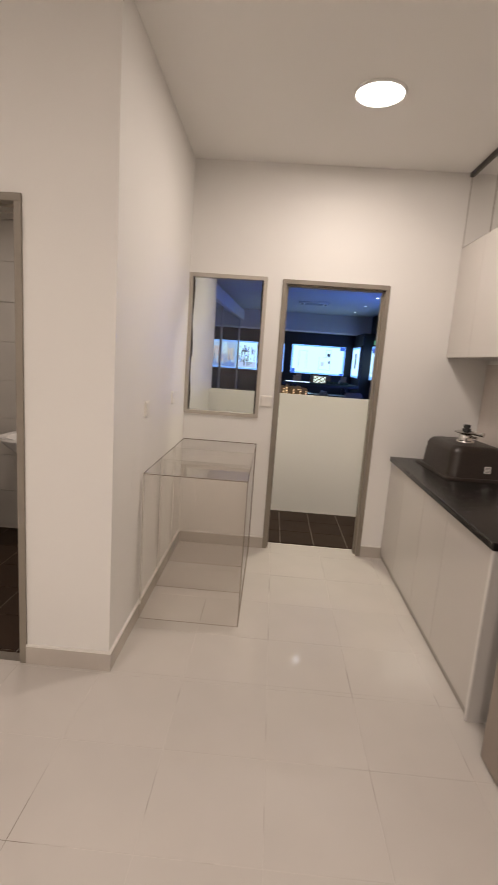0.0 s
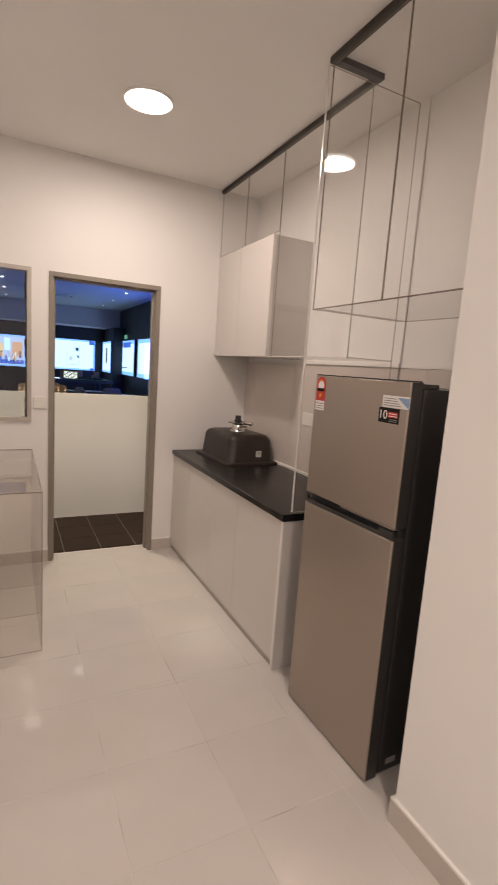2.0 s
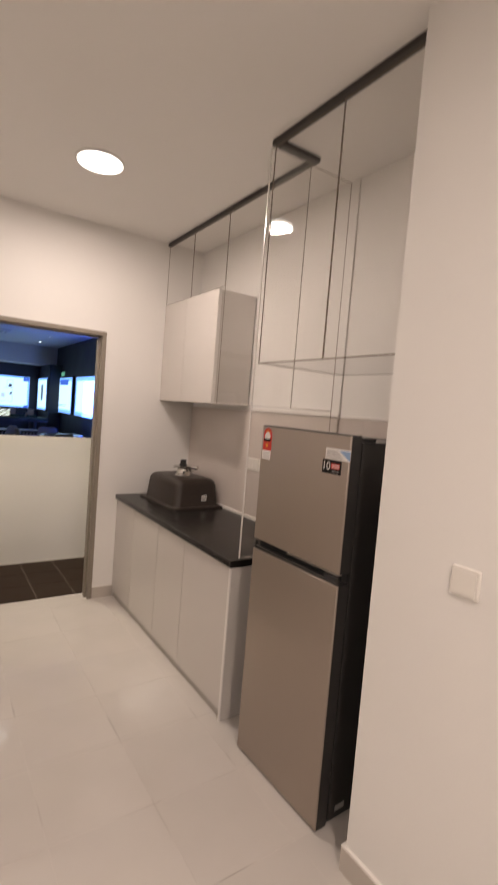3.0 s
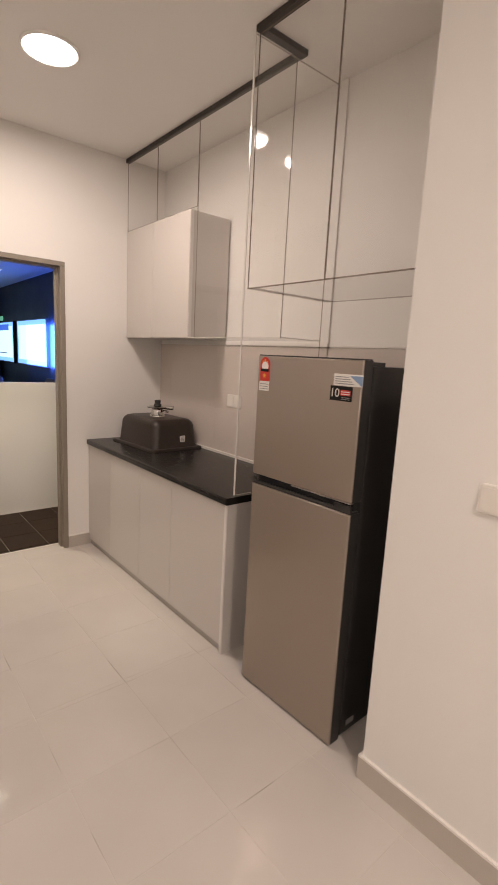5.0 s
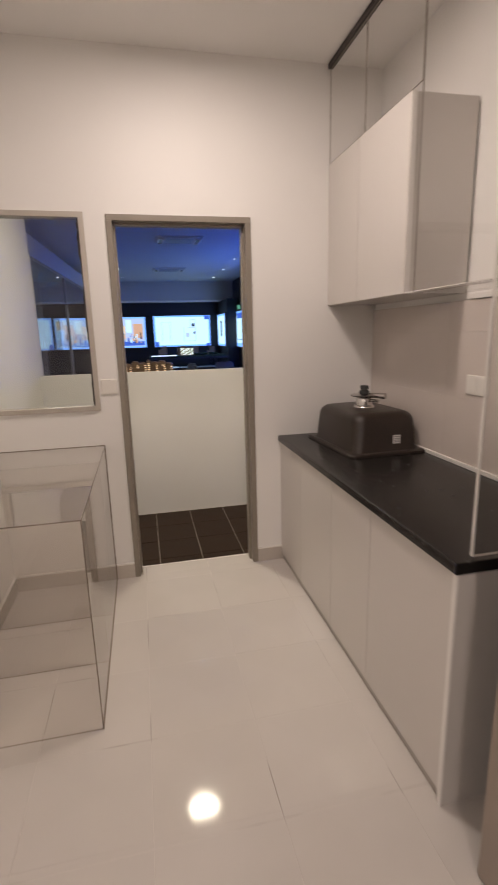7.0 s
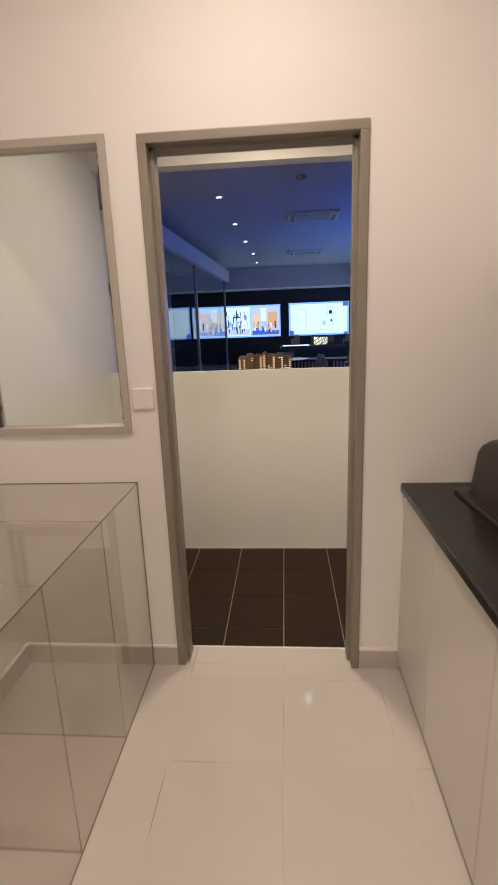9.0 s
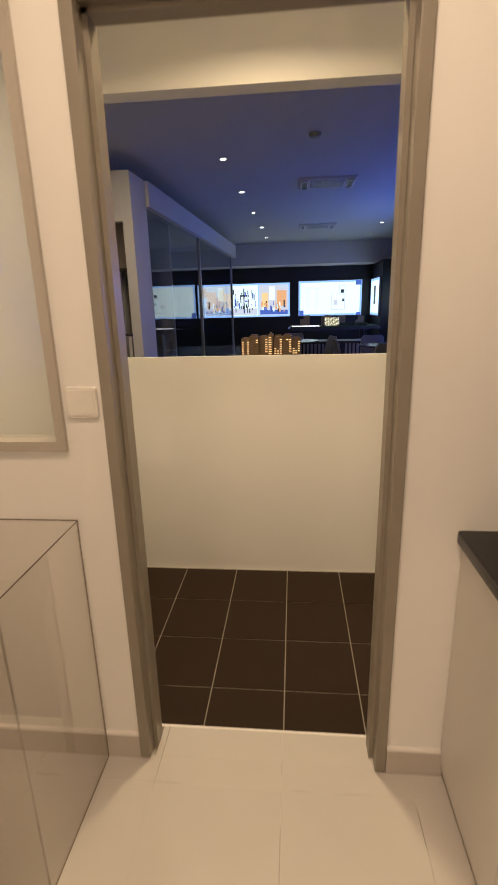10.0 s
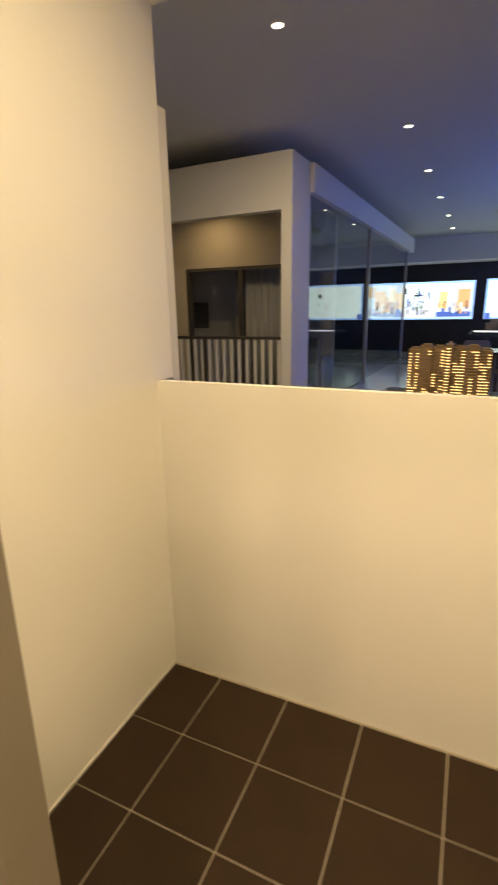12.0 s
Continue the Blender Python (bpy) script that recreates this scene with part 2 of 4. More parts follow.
def lathe(profile, sides=28):
    """A turned body from (radius, height) pairs."""
    bm = bmesh.new()
    rings = []
    for r, z in profile:
        rings.append([bm.verts.new((r * math.cos(2 * math.pi * k / sides), r * math.sin(2 * math.pi * k / sides), z)) for k in range(sides)])
    for a, b in zip(rings, rings[1:]):
        for k in range(sides):
            bm.faces.new((a[k], a[(k + 1) % sides], b[(k + 1) % sides], b[k]))
    bm.faces.new(rings[0][::-1])
    bm.faces.new(rings[-1])
    return bm


def rounded(w, d, r, steps=5):
    """Corners of a rounded rectangle, centred."""
    out = []
    for cx, cy, a in ((w / 2 - r, d / 2 - r, 0), (-w / 2 + r, d / 2 - r, 90), (-w / 2 + r, -d / 2 + r, 180), (w / 2 - r, -d / 2 + r, 270)):
        for k in range(steps + 1):
            t = radians(a + 90 * k / steps)
            out.append((cx + r * math.cos(t), cy + r * math.sin(t)))
    return out


def loft(levels, steps=5):
    """A body through rounded rectangles: rows of width, depth, corner radius, height, x, y."""
    bm = bmesh.new()
    rings = [[bm.verts.new((x + cx, y + cy, z)) for x, y in rounded(w, d, r, steps)] for w, d, r, z, cx, cy in levels]
    for a, b in zip(rings, rings[1:]):
        for k in range(len(a)):
            bm.faces.new((a[k], a[(k + 1) % len(a)], b[(k + 1) % len(a)], b[k]))
    bm.faces.new(rings[0][::-1])
    bm.faces.new(rings[-1])
    return bm


def mesh_of(name, bm, mats, smooth=False):
    bmesh.ops.recalc_face_normals(bm, faces=list(bm.faces))
    me = bpy.data.meshes.new(name)
    bm.to_mesh(me)
    bm.free()
    for m in mats if isinstance(mats, (list, tuple)) else [mats]:
        me.materials.append(m)
    if smooth:
        for p in me.polygons:
            p.use_smooth = True
        me.set_sharp_from_angle(angle=radians(40))
    return me


def part(name, bm, mats, parent=None, label="", smooth=False):
    ob = new(name, mesh_of(name, bm, mats, smooth))
    ob.parent = parent
    return tagged(ob, label)


def thing(name, x, y, z, label, category, group="", turn=0):
    ob = new(name)
    ob.empty_display_size = 0.05
    ob.matrix_world = pose(x, y, z, 0, 0, turn)
    return tagged(ob, label, category, group)


def structure(name, bm, mats, label, category):
    return tagged(part(name, bm, mats), label, category, kind="structure")


def writing(text, size, m, mat, parent, name="lettering"):
    """Flat raised letters, facing +z of m, as a mesh."""
    cu = bpy.data.curves.new(name, "FONT")
    cu.body, cu.size, cu.extrude, cu.align_x, cu.align_y = text, size, 0.0003, "CENTER", "CENTER"
    tmp = bpy.data.objects.new(name, cu)
    me = bpy.data.meshes.new_from_object(tmp)
    bpy.data.objects.remove(tmp)
    me.transform(m)
    me.materials.append(mat)
    ob = new(name, me)
    ob.parent = parent
    return ob


# ---- kitchen shell ----
X0, Y0 = -3.4, -3.2
wall_far = structure("wall_far", boxes(
    (LEFT - 0.12, FAR, 0, -0.694, FAR_BACK, CEIL),
    (-0.694, FAR, 0, -0.112, FAR_BACK, 1.058), (-0.694, FAR, 2.106, -0.112, FAR_BACK, CEIL),
    (-0.112, FAR, 0, 0.004, FAR_BACK, CEIL),
    (0.004, FAR, 2.097, 0.784, FAR_BACK, CEIL),
    (0.784, FAR, 0, BACK + 0.12, FAR_BACK, CEIL)), PAINT, "white painted wall with a door opening and a window", "wall")
wall_left = structure("wall_left", boxes((LEFT - 0.12, BATH + 0.12, 0, LEFT, FAR, CEIL)), PAINT, "white painted side wall of the kitchen", "wall")
wall_bath = structure("wall_bathroom", boxes(
    (-1.088, BATH, 0, LEFT, BATH + 0.12, CEIL), (-1.95, BATH, 2.097, -1.088, BATH + 0.12, CEIL), (X0, BATH, 0, -1.95, BATH + 0.12, CEIL)),
    PAINT, "white painted wall with the bathroom doorway", "wall")
wall_back = structure("wall_kitchen_back", boxes((BACK, STEP, 0, BACK + 0.12, FAR, CEIL)), PAINT, "white painted wall behind the worktop", "wall")
wall_niche = structure("wall_niche_back", boxes((NICHE, NIB_END, 0, NICHE + 0.12, STEP, CEIL), (BACK + 0.12, STEP, 0, NICHE + 0.12, STEP + 0.1, CEIL)), PAINT, "white painted wall behind the refrigerator", "wall")
wall_nib = structure("wall_beside_refrigerator", boxes((NIB, Y0, 0, NICHE + 0.12, NIB_END, CEIL)), PAINT, "white painted wall beside the refrigerator", "wall")
wall_rear = structure("wall_rear", boxes((X0, Y0 - 0.12, 0, BACK + 0.12, Y0, CEIL)), PAINT, "plain white wall closing the living space", "wall")
wall_side = structure("wall_living_side", boxes((X0 - 0.12, Y0 - 0.12, 0, X0, BATH + 0.12, CEIL)), PAINT, "plain white wall of the living space", "wall")
ceiling = structure("ceiling", boxes((X0 - 0.12, Y0 - 0.12, CEIL, NICHE + 0.12, FAR_BACK, CEIL + 0.12)), CEIL_PAINT, "white painted flat ceiling", "ceiling")
floor = structure("floor", boxes((X0, Y0, -0.12, BACK, BATH, -0.0007), (LEFT, BATH, -0.12, BACK, FAR_BACK, -0.0007), (0.0, FAR_BACK, -0.12, 0.788, 4.115, -0.0007), (BACK, NIB_END, -0.12, NICHE, STEP, -0.0007)), FLOOR_GROUT, "cream polished tile floor with pale joints", "floor")

# skirting, in tile lengths with a white bead on top
SK = 0.088


def skirting(rows, name):
    base = structure(name, boxes(*[r[:2] + (0.0,) + r[2:] + (SK,) for r in rows]), SKIRT, "beige tile skirting with a white bead", "skirting")
    part("bead", boxes(*[(a, b, SK, c, d, SK + 0.008) for a, b, c, d in rows]), SKIRT_JOINT, base)


skirting([(LEFT + 0.012, FAR - 0.012, 0.0, FAR), (0.789, FAR - 0.012, 0.955, FAR)], "baseboard_far")
skirting([(LEFT, BATH - 0.012, LEFT + 0.012, FAR)], "baseboard_left")
skirting([(-1.089, BATH - 0.012, LEFT, BATH)], "baseboard_bathroom")
skirting([(NIB - 0.012, Y0, NIB, NIB_END + 0.012)], "baseboard_nib")
skirting([(NIB, NIB_END, NICHE, NIB_END + 0.012)], "baseboard_niche")


# ---- door frames and window ----
def door_frame(name, x0, x1, y0, y1, top, label, floor_z=0.0):
    f = thing(name, (x0 + x1) / 2, y0, floor_z, label, "door frame")
    f["kind"] = "structure"
    ox = (x0 + x1) / 2
    w = 0.032
    for a, b, nm in ((x0, x0 + w, "jamb"), (x1 - w, x1, "jamb")):
        s = 1 if a == x0 else -1
        bm = boxes((a - ox, -0.012, 0, b - ox, y1 - y0 + 0.006, top - w), bevel=0.004)
        i0, i1 = ((b, b + 0.013) if s == 1 else (a - 0.013, a))
        put(bm, i0 - ox, 0.038, 0, i1 - ox, y1 - y0 + 0.004, top - w)
        part(nm, bm, FRAME, f)
    bm = boxes((x0 - ox, -0.012, top - w, x1 - ox, y1 - y0 + 0.006, top), bevel=0.004)
    put(bm, x0 + w - ox, 0.038, top - w - 0.012, x1 - w - ox, y1 - y0 + 0.004, top - w)
    part("head", bm, FRAME, f)
    return f


door_1 = door_frame("door_1", 0.0, 0.788, FAR, FAR_BACK, 2.10, "grey-brown metal door frame without a leaf, open to the yard")
door_2 = door_frame("door_2", -1.95, -1.088, BATH, BATH + 0.12, 2.10, "grey-brown metal door frame of the bathroom")

win = thing("window_1", -0.403, FAR, 1.058, "champagne aluminium fixed window with torn dark edge tape", "window")
win["kind"] = "structure"
WX, WZ = 0.291, 1.048
fw = 0.026
part("window_frame", boxes((-WX, -0.014, 0, -WX + fw, 0.06, WZ), (WX - fw, -0.014, 0, WX, 0.06, WZ), (-WX + fw, -0.014, 0, WX - fw, 0.06, fw), (-WX + fw, -0.014, WZ - fw, WX - fw, 0.06, WZ)), ALU, win)
part("window_sill", boxes((-WX, 0.06, -0.002, WX, 0.086, 0.012)), PAINT, win)
glass = part("pane", boxes((-WX + fw + 0.001, 0.030, fw + 0.001, WX - fw - 0.001, 0.035, WZ - fw - 0.001)), WINDOW_GLASS, win)
glass.visible_shadow = False
rnd = random.Random(9)
for sx in (-1, 1):
    strip = bmesh.new()
    for k in range(46):
        z = fw + k * (WZ - 2 * fw) / 46
        wide = 0.011 + 0.004 * math.sin(k * 0.35) + rnd.uniform(-0.0025, 0.0025)
        a = sx * (WX - fw - 0.0005)
        b = a - sx * wide
        put(strip, min(a, b), 0.018, z, max(a, b), 0.0292, z + (WZ - 2 * fw) / 46)
    part("edge_tape", strip, GASKET, win, "torn dark tape along the frame")
part("latch", boxes((-WX + 0.004, -0.032, 0.53, -WX + 0.016, -0.0145, 0.60), bevel=0.003), ALU, win)


# ---- electrical plates ----
def switch_plate(x, y, z, facing, label, wide=0.086, rockers=1):
    p = thing("light_switch", x, y, z, label, "switch", "switch plates", facing)
    part("plate", loft([(wide, 0.086, 0.008, 0, 0, 0), (wide, 0.086, 0.008, 0.006, 0, 0), (wide - 0.006, 0.08, 0.006, 0.009, 0, 0)]), WHITE_PLASTIC, p)
    for k in range(rockers):
        cx = (k - (rockers - 1) / 2) * 0.062
        half = 0.034 if rockers == 1 else 0.028
        part("rocker", boxes((cx - half, -0.034, 0.009, cx + half, 0.034, 0.0112), bevel=0.0009), WHITE_PLASTIC, p)
    for o in p.children:
        o.matrix_basis = pose(0, 0, 0, 90) @ o.matrix_basis
    return p


# plates face -y before the turn
switch_plate(-0.056, FAR, 1.19, 0, "white square switch plate beside the door frame", rockers=1)
switch_plate(LEFT, 2.875, 1.20, 90, "white square switch plate on the side wall")
switch_plate(LEFT, 3.55, 1.21, 90, "white square switch plate on the side wall")
switch_plate(NIB, 1.0, 1.155, -90, "white square switch plate beside the refrigerator", rockers=1)
switch_plate(BACK - 0.012, 2.99, 1.218, -90, "white double socket plate above the worktop", 0.146, 2)


# ---- ceiling lamps ----
def round_lamp(x, y, z, r, label, lit):
    p = thing("ceiling_light", x, y, z, label, "ceiling light", "ceiling lights")
    part("ring", lathe([(r + 0.012, 0), (r + 0.012, -0.006), (r + 0.004, -0.012), (r, -0.010), (r, 0)]), LAMP_RING, p, smooth=True)
    part("diffuser", lathe([(r - 0.001, -0.004), (r - 0.001, -0.010), (r * 0.9, -0.0125), (r * 0.5, -0.0135)]), lit, p, "glowing white diffuser", smooth=True)


round_lamp(*KITCHEN_LAMP, CEIL, 0.122, "round white ceiling light, switched on", LAMP_GLOW)
round_lamp(*YARD_LAMP, YARD_CEIL, 0.11, "round white yard ceiling light, switched on", YARD_GLOW)
for spot in LIVING_LAMPS:
    round_lamp(*spot, CEIL, 0.135, "round white ceiling light, switched on", LAMP_GLOW)


# ---- base cabinets and worktop ----
FRONT = 0.95
SEAMS = [2.247, 2.755, 3.147, 3.597, 3.996]
for a, b in zip(SEAMS, SEAMS[1:]):
    c = thing("base_cabinet", FRONT, (a + b) / 2, 0, "pale grey laminate base cabinet with a flat door", "cabinet", "kitchen base cabinets")
    h = (b - a) / 2
    part("body", boxes((0.02, -h, 0.045, BACK - FRONT - 0.02, h, 0.795)), LAMINATE, c)
    part("door", boxes((0.0, -h + 0.0016, 0.045, 0.0185, h - 0.0016, 0.793), bevel=0.0012), LAMINATE, c)
    part("plinth", boxes((0.012, -h, 0.0, 0.03, h, 0.043)), PLINTH, c)
end = thing("cabinet_end_panel", FRONT, 2.237, 0, "pale grey laminate end panel with a white edge", "panel")
part("panel", boxes((0.004, -0.009, 0, BACK - FRONT - 0.02, 0.009, 0.797)), LAMINATE, end)
part("edge_band", boxes((-0.003, -0.009, 0, 0.003, 0.009, 0.797)), LAMINATE_EDGE, end, "white edge band")
top = thing("worktop", FRONT, 3.105, 0.800, "black stone worktop with a rounded front edge", "worktop")
bm = boxes((-0.016, -0.883, 0, BACK - FRONT, 0.893, 0.036))
bmesh.ops.bevel(bm, geom=[e for e in bm.edges if all(v.co.x < 0 for v in e.verts) or all(v.co.y < -0.9 for v in e.verts)], offset=0.01, segments=3, affect="EDGES", profile=0.6)
part("slab", bm, WORKTOP, top, smooth=True)
part("upstand", boxes((BACK - FRONT - 0.026, -0.883, 0.0365, BACK - FRONT - 0.013, 0.893, 0.056), bevel=0.003), SKIRT_JOINT, top, "pale bead along the wall")

# wall cabinet
WC = 1.257
wc = thing("wall_cabinet", WC, 3.561, 1.616, "pale grey laminate wall cabinet with two flat doors", "cabinet")
part("body", boxes((0.02, -0.437, 0.0, BACK - WC - 0.012, 0.437, 0.770)), LAMINATE, wc)
for a, b in ((-0.438, 0.033), (0.036, 0.437)):
    part("door", boxes((0, a, 0.001, 0.0185, b, 0.772), bevel=0.0014), LAMINATE, wc)
part("edge_band", boxes((0.003, -0.4415, 0.001, 0.024, -0.4385, 0.772)), LAMINATE_EDGE, wc, "white door edge")

# splashback tiles lie on the wall
splash = structure("splashback", boxes((BACK - 0.0112, STEP, 0.80, BACK - 0.001, FAR - 0.001, 1.585), (NICHE - 0.0112, NIB_END + 0.013, 0.80, NICHE - 0.001, STEP - 0.001, 1.585), (BACK - 0.0112, STEP - 0.006, 0.80, NICHE - 0.0115, STEP - 0.0005, 1.585)), SPLASH_JOINT, "beige wall tiles above the worktop", "splashback")
ledge = structure("trim_ledge", boxes((BACK - 0.02, STEP - 0.012, 1.587, BACK - 0.001, 3.10, 1.608), (NICHE - 0.014, NIB_END + 0.013, 1.587, NICHE - 0.001, STEP - 0.013, 1.600), bevel=0.003), SKIRT_JOINT, "white trim above the wall tiles", "trim")


# ---- clear acrylic cabinets ----
box_thing = thing("clear_cabinet", -0.397, 3.40, 0, "clear acrylic open cabinet standing on the floor", "cabinet")


def sheet(parent, name, x0, y0, z0, x1, y1, z1, bright=False, label=""):
    """A clear sheet; its narrow faces show the edge."""
    bm = boxes((x0, y0, z0, x1, y1, z1))
    size = (x1 - x0, y1 - y0, z1 - z0)
    thin = size.index(min(size))
    bmesh.ops.recalc_face_normals(bm, faces=list(bm.faces))
    for f in bm.faces:
        f.material_index = 0 if abs(f.normal[thin]) > 0.5 else 1
    # one optical surface a sheet, on its outer side
    bmesh.ops.delete(bm, geom=[f for f in bm.faces if f.normal[thin] > 0.5], context="FACES_ONLY")
    ob = part(name, bm, [ACRYLIC if parent == box_thing else ACRYLIC_CLEAR, ACRYLIC_BRIGHT if bright else ACRYLIC_SOFT if parent.name.startswith(("clear_wall", "clear_side")) else ACRYLIC_EDGE], parent, label)
    ob.visible_shadow = parent == box_thing
    return ob


T = 0.006
UP = 1.020
up = thing("clear_upper_cabinet", UP, 1.75, 1.822, "clear acrylic upper cabinet above the refrigerator", "cabinet")
sheet(up, "door", 0, 0.027, 0.0, T, 0.492, CEIL - 1.822 - 0.028)
sheet(up, "door", 0, NIB_END - 1.75, 0.0, T, 0.023, CEIL - 1.822 - 0.028)
sheet(up, "bottom", T + 0.002, NIB_END - 1.75 + 0.001, 0.0, NICHE - UP - 0.001, STEP - 1.75 - 0.001, T)
sheet(up, "bottom", T + 0.002, STEP - 1.75 + 0.001, 0.0, BACK - UP - 0.001, 0.492, T)
side = thing("clear_side_panel", UP, 2.247, 0.8365, "clear acrylic panel standing on the worktop end", "panel")
sheet(side, "sheet", -0.012, 0, 0.0, BACK - UP - 0.028, 0.008, CEIL - 0.8365 - 0.028)
part("front_edge", boxes((-0.017, -0.0005, 0.0, -0.0125, 0.0085, CEIL - 0.8365 - 0.028), bevel=0.001), ACRYLIC_BRIGHT, side, "pale polished front edge")
over = thing("clear_wall_cabinet", WC, 3.08, 1.616, "clear acrylic cabinet hung from the ceiling beside the wall cabinet", "cabinet")
H = CEIL - 1.616 - 0.028
sheet(over, "door", 0, 2.258 - 3.08, 0.0, T, 3.048 - 3.08, H)
sheet(over, "door", 0, 3.052 - 3.08, 0.774, T, 3.546 - 3.08, H)
sheet(over, "door", 0, 3.55 - 3.08, 0.774, T, 3.992 - 3.08, H)
sheet(over, "bottom", T + 0.002, 2.258 - 3.08, 0.0, BACK - WC - 0.021, 3.117 - 3.08, T, True)
track = thing("ceiling_track", UP, 2.237, CEIL - 0.026, "dark brown track under the ceiling holding clear panels", "track")
part("rail", boxes((-0.018, NIB_END - 2.237, 0, 0.014, 0.008, 0.025)), TRACK, track)
part("rail", boxes((0.015, -0.030, 0, WC - UP + 0.018, 0.008, 0.025)), TRACK, track)
part("rail", boxes((WC - UP - 0.012, 0.009, 0, WC - UP + 0.016, FAR - 2.237 - 0.002, 0.025)), TRACK, track)

box = box_thing
bx0, bx1, by0, by1, bh = -0.282, 0.290, -0.598, 0.586, 0.856
sheet(box, "top", bx0, by0, bh - 0.004, bx1, by1, bh)
sheet(box, "front", bx0, by0, 0.001, bx1 - 0.0055, by0 + 0.005, bh - 0.0045)
sheet(box, "side", bx1 - 0.004, by0, 0.001, bx1, by1, bh - 0.0045)
for yd in (-0.198, 0.198):
    sheet(box, "partition", bx0, yd, 0.001, bx1 - 0.0055, yd + 0.005, bh - 0.0045)
for yd in (by0 + 0.006, -0.16, 0.25):
    part("batten", boxes((bx0, yd, 0.09, bx0 + 0.004, yd + 0.012, bh - 0.006), bevel=0.001), ACRYLIC_BRIGHT, box)

part("corner_clip", boxes((bx0 - 0.004, by0 - 0.006, 0.09, bx0 + 0.010, by0 - 0.0005, 0.108), bevel=0.002), WHITE_PLASTIC, box)


# ---- refrigerator ----
def refrigerator():
    f = thing("refrigerator", 0.934, 1.760, 0, "brushed steel top-freezer refrigerator with charcoal sides", "refrigerator", turn=1.2)
    w, d = 0.270, 0.60
    part("body", boxes((0.066, -w + 0.002, 0.018, d, w - 0.002, 1.502), bevel=0.008), FRIDGE_DARK, f, "charcoal body")
    # doors with a rounded front, dark flank
    for z0, z1 in ((0.010, 0.965), (1.010, 1.522)):
        bm = boxes((0.0, -w, z0, 0.058, w, z1))
        bmesh.ops.bevel(bm, geom=[e for e in bm.edges if all(v.co.x < 0.01 for v in e.verts)], offset=0.007, segments=3, affect="EDGES", profile=0.6)
        for face in bm.faces:
            face.material_index = 0 if face.calc_center_median().x < 0.012 else 1
        door = part("door", bm, [STEEL, FRIDGE_DARK], f, smooth=True)
        part("gasket", boxes((0.0585, -w + 0.008, z0 + 0.006, 0.0615, w - 0.008, z1 - 0.006)), RUBBER, door)
        if z0 < 0.5:
            part("handle", boxes((0.004, -w + 0.0, 0.966, 0.05, w - 0.002, 0.974), (0.0, -w, 0.974, 0.010, -w + 0.075, 0.998), (0.0, w - 0.02, 0.974, 0.010, w, 0.998), (0.0, -w + 0.075, 0.974, 0.006, w - 0.02, 0.982), bevel=0.002), FRIDGE_DARK, door, "dark recessed grip between the doors")
            part("grip", boxes((0.03, -w + 0.01, 0.975, 0.056, w - 0.01, 1.007)), RUBBER, door)
        else:
            part("trim", boxes((0.001, -w + 0.002, 1.005, 0.02, -w + 0.3, 1.0095)), CHROME, door)
    part("hinge", boxes((0.03, -w + 0.01, 0.9665, 0.055, -w + 0.05, 0.9735), bevel=0.002), CHROME, f)
    part("hinge_cover", boxes((0.064, -w + 0.012, 1.5025, 0.15, -w + 0.09, 1.518), bevel=0.004), FRIDGE_DARK, f)
    part("hinge_cover", boxes((0.064, w - 0.09, 1.5025, 0.15, w - 0.012, 1.516), bevel=0.003), FRIDGE_DARK, f)
    for y in (-w + 0.05, w - 0.05):
        part("foot", tube(0.09, y, 0.0, 0.018, 0.018), RUBBER, f)
    part("kick_plate", boxes((0.0595, -w + 0.012, 0.003, 0.0655, w - 0.012, 0.016), bevel=0.002), RUBBER, f, "dark plinth under the lower door")
    part("top_cap", boxes((0.004, -w + 0.002, 1.5225, 0.056, w - 0.002, 1.527), bevel=0.0015), FRIDGE_DARK, f, "dark cap on the freezer door")
    part("rating_label", boxes((0.10, -w - 0.0015, 0.05, 0.15, -w - 0.0003, 0.075)), GREY_PRINT, f)

    # stickers on the freezer door, which faces -x
    def sticker(name, y0, z0, y1, z1, mat, x, parent=f, label=""):
        return part(name, boxes((-x - 0.0005, y0, z0, -x, y1, z1)), mat, parent, label)

    e = sticker("energy_label", 0.222, 1.36, 0.282, 1.455, RED, 0.0003, label="red energy label with yellow star")
    arch = tube(0, 0, 0, 0.0005, 0.030, sides=28, axis="x")
    bmesh.ops.translate(arch, verts=arch.verts, vec=(-0.0013, 0.252, 1.455))
    part("arch", arch, RED, e)
    dome = tube(0, 0, 0, 0.0005, 0.020, sides=24, axis="x")
    bmesh.ops.translate(dome, verts=dome.verts, vec=(-0.002, 0.252, 1.447))
    part("dial", dome, PAPER, e)
    sticker("dial_bar", 0.228, 1.425, 0.276, 1.437, BLACK_PRINT, 0.0026, e)
    star = bmesh.new()
    pts = []
    for k in range(10):
        r = 0.013 if k % 2 == 0 else 0.0055
        a = math.pi / 2 + k * math.pi / 5
        pts.append((r * math.cos(a), r * math.sin(a)))
    front = [star.verts.new((-0.0026, 0.252 + y, 1.408 + z)) for y, z in pts]
    star.faces.new(front)
    part("star", star, YELLOW, e)
    for k in (-1, 0, 1):
        dot = tube(0, 0, 0, 0.0004, 0.004, sides=10, axis="x")
        bmesh.ops.translate(dot, verts=dot.verts, vec=(-0.0024, 0.252 + k * 0.013, 1.472 - abs(k) * 0.006))
        part("small_star", dot, YELLOW, e)
    foot = sticker("footer", 0.222, 1.345, 0.282, 1.385, PAPER, 0.0014, e)
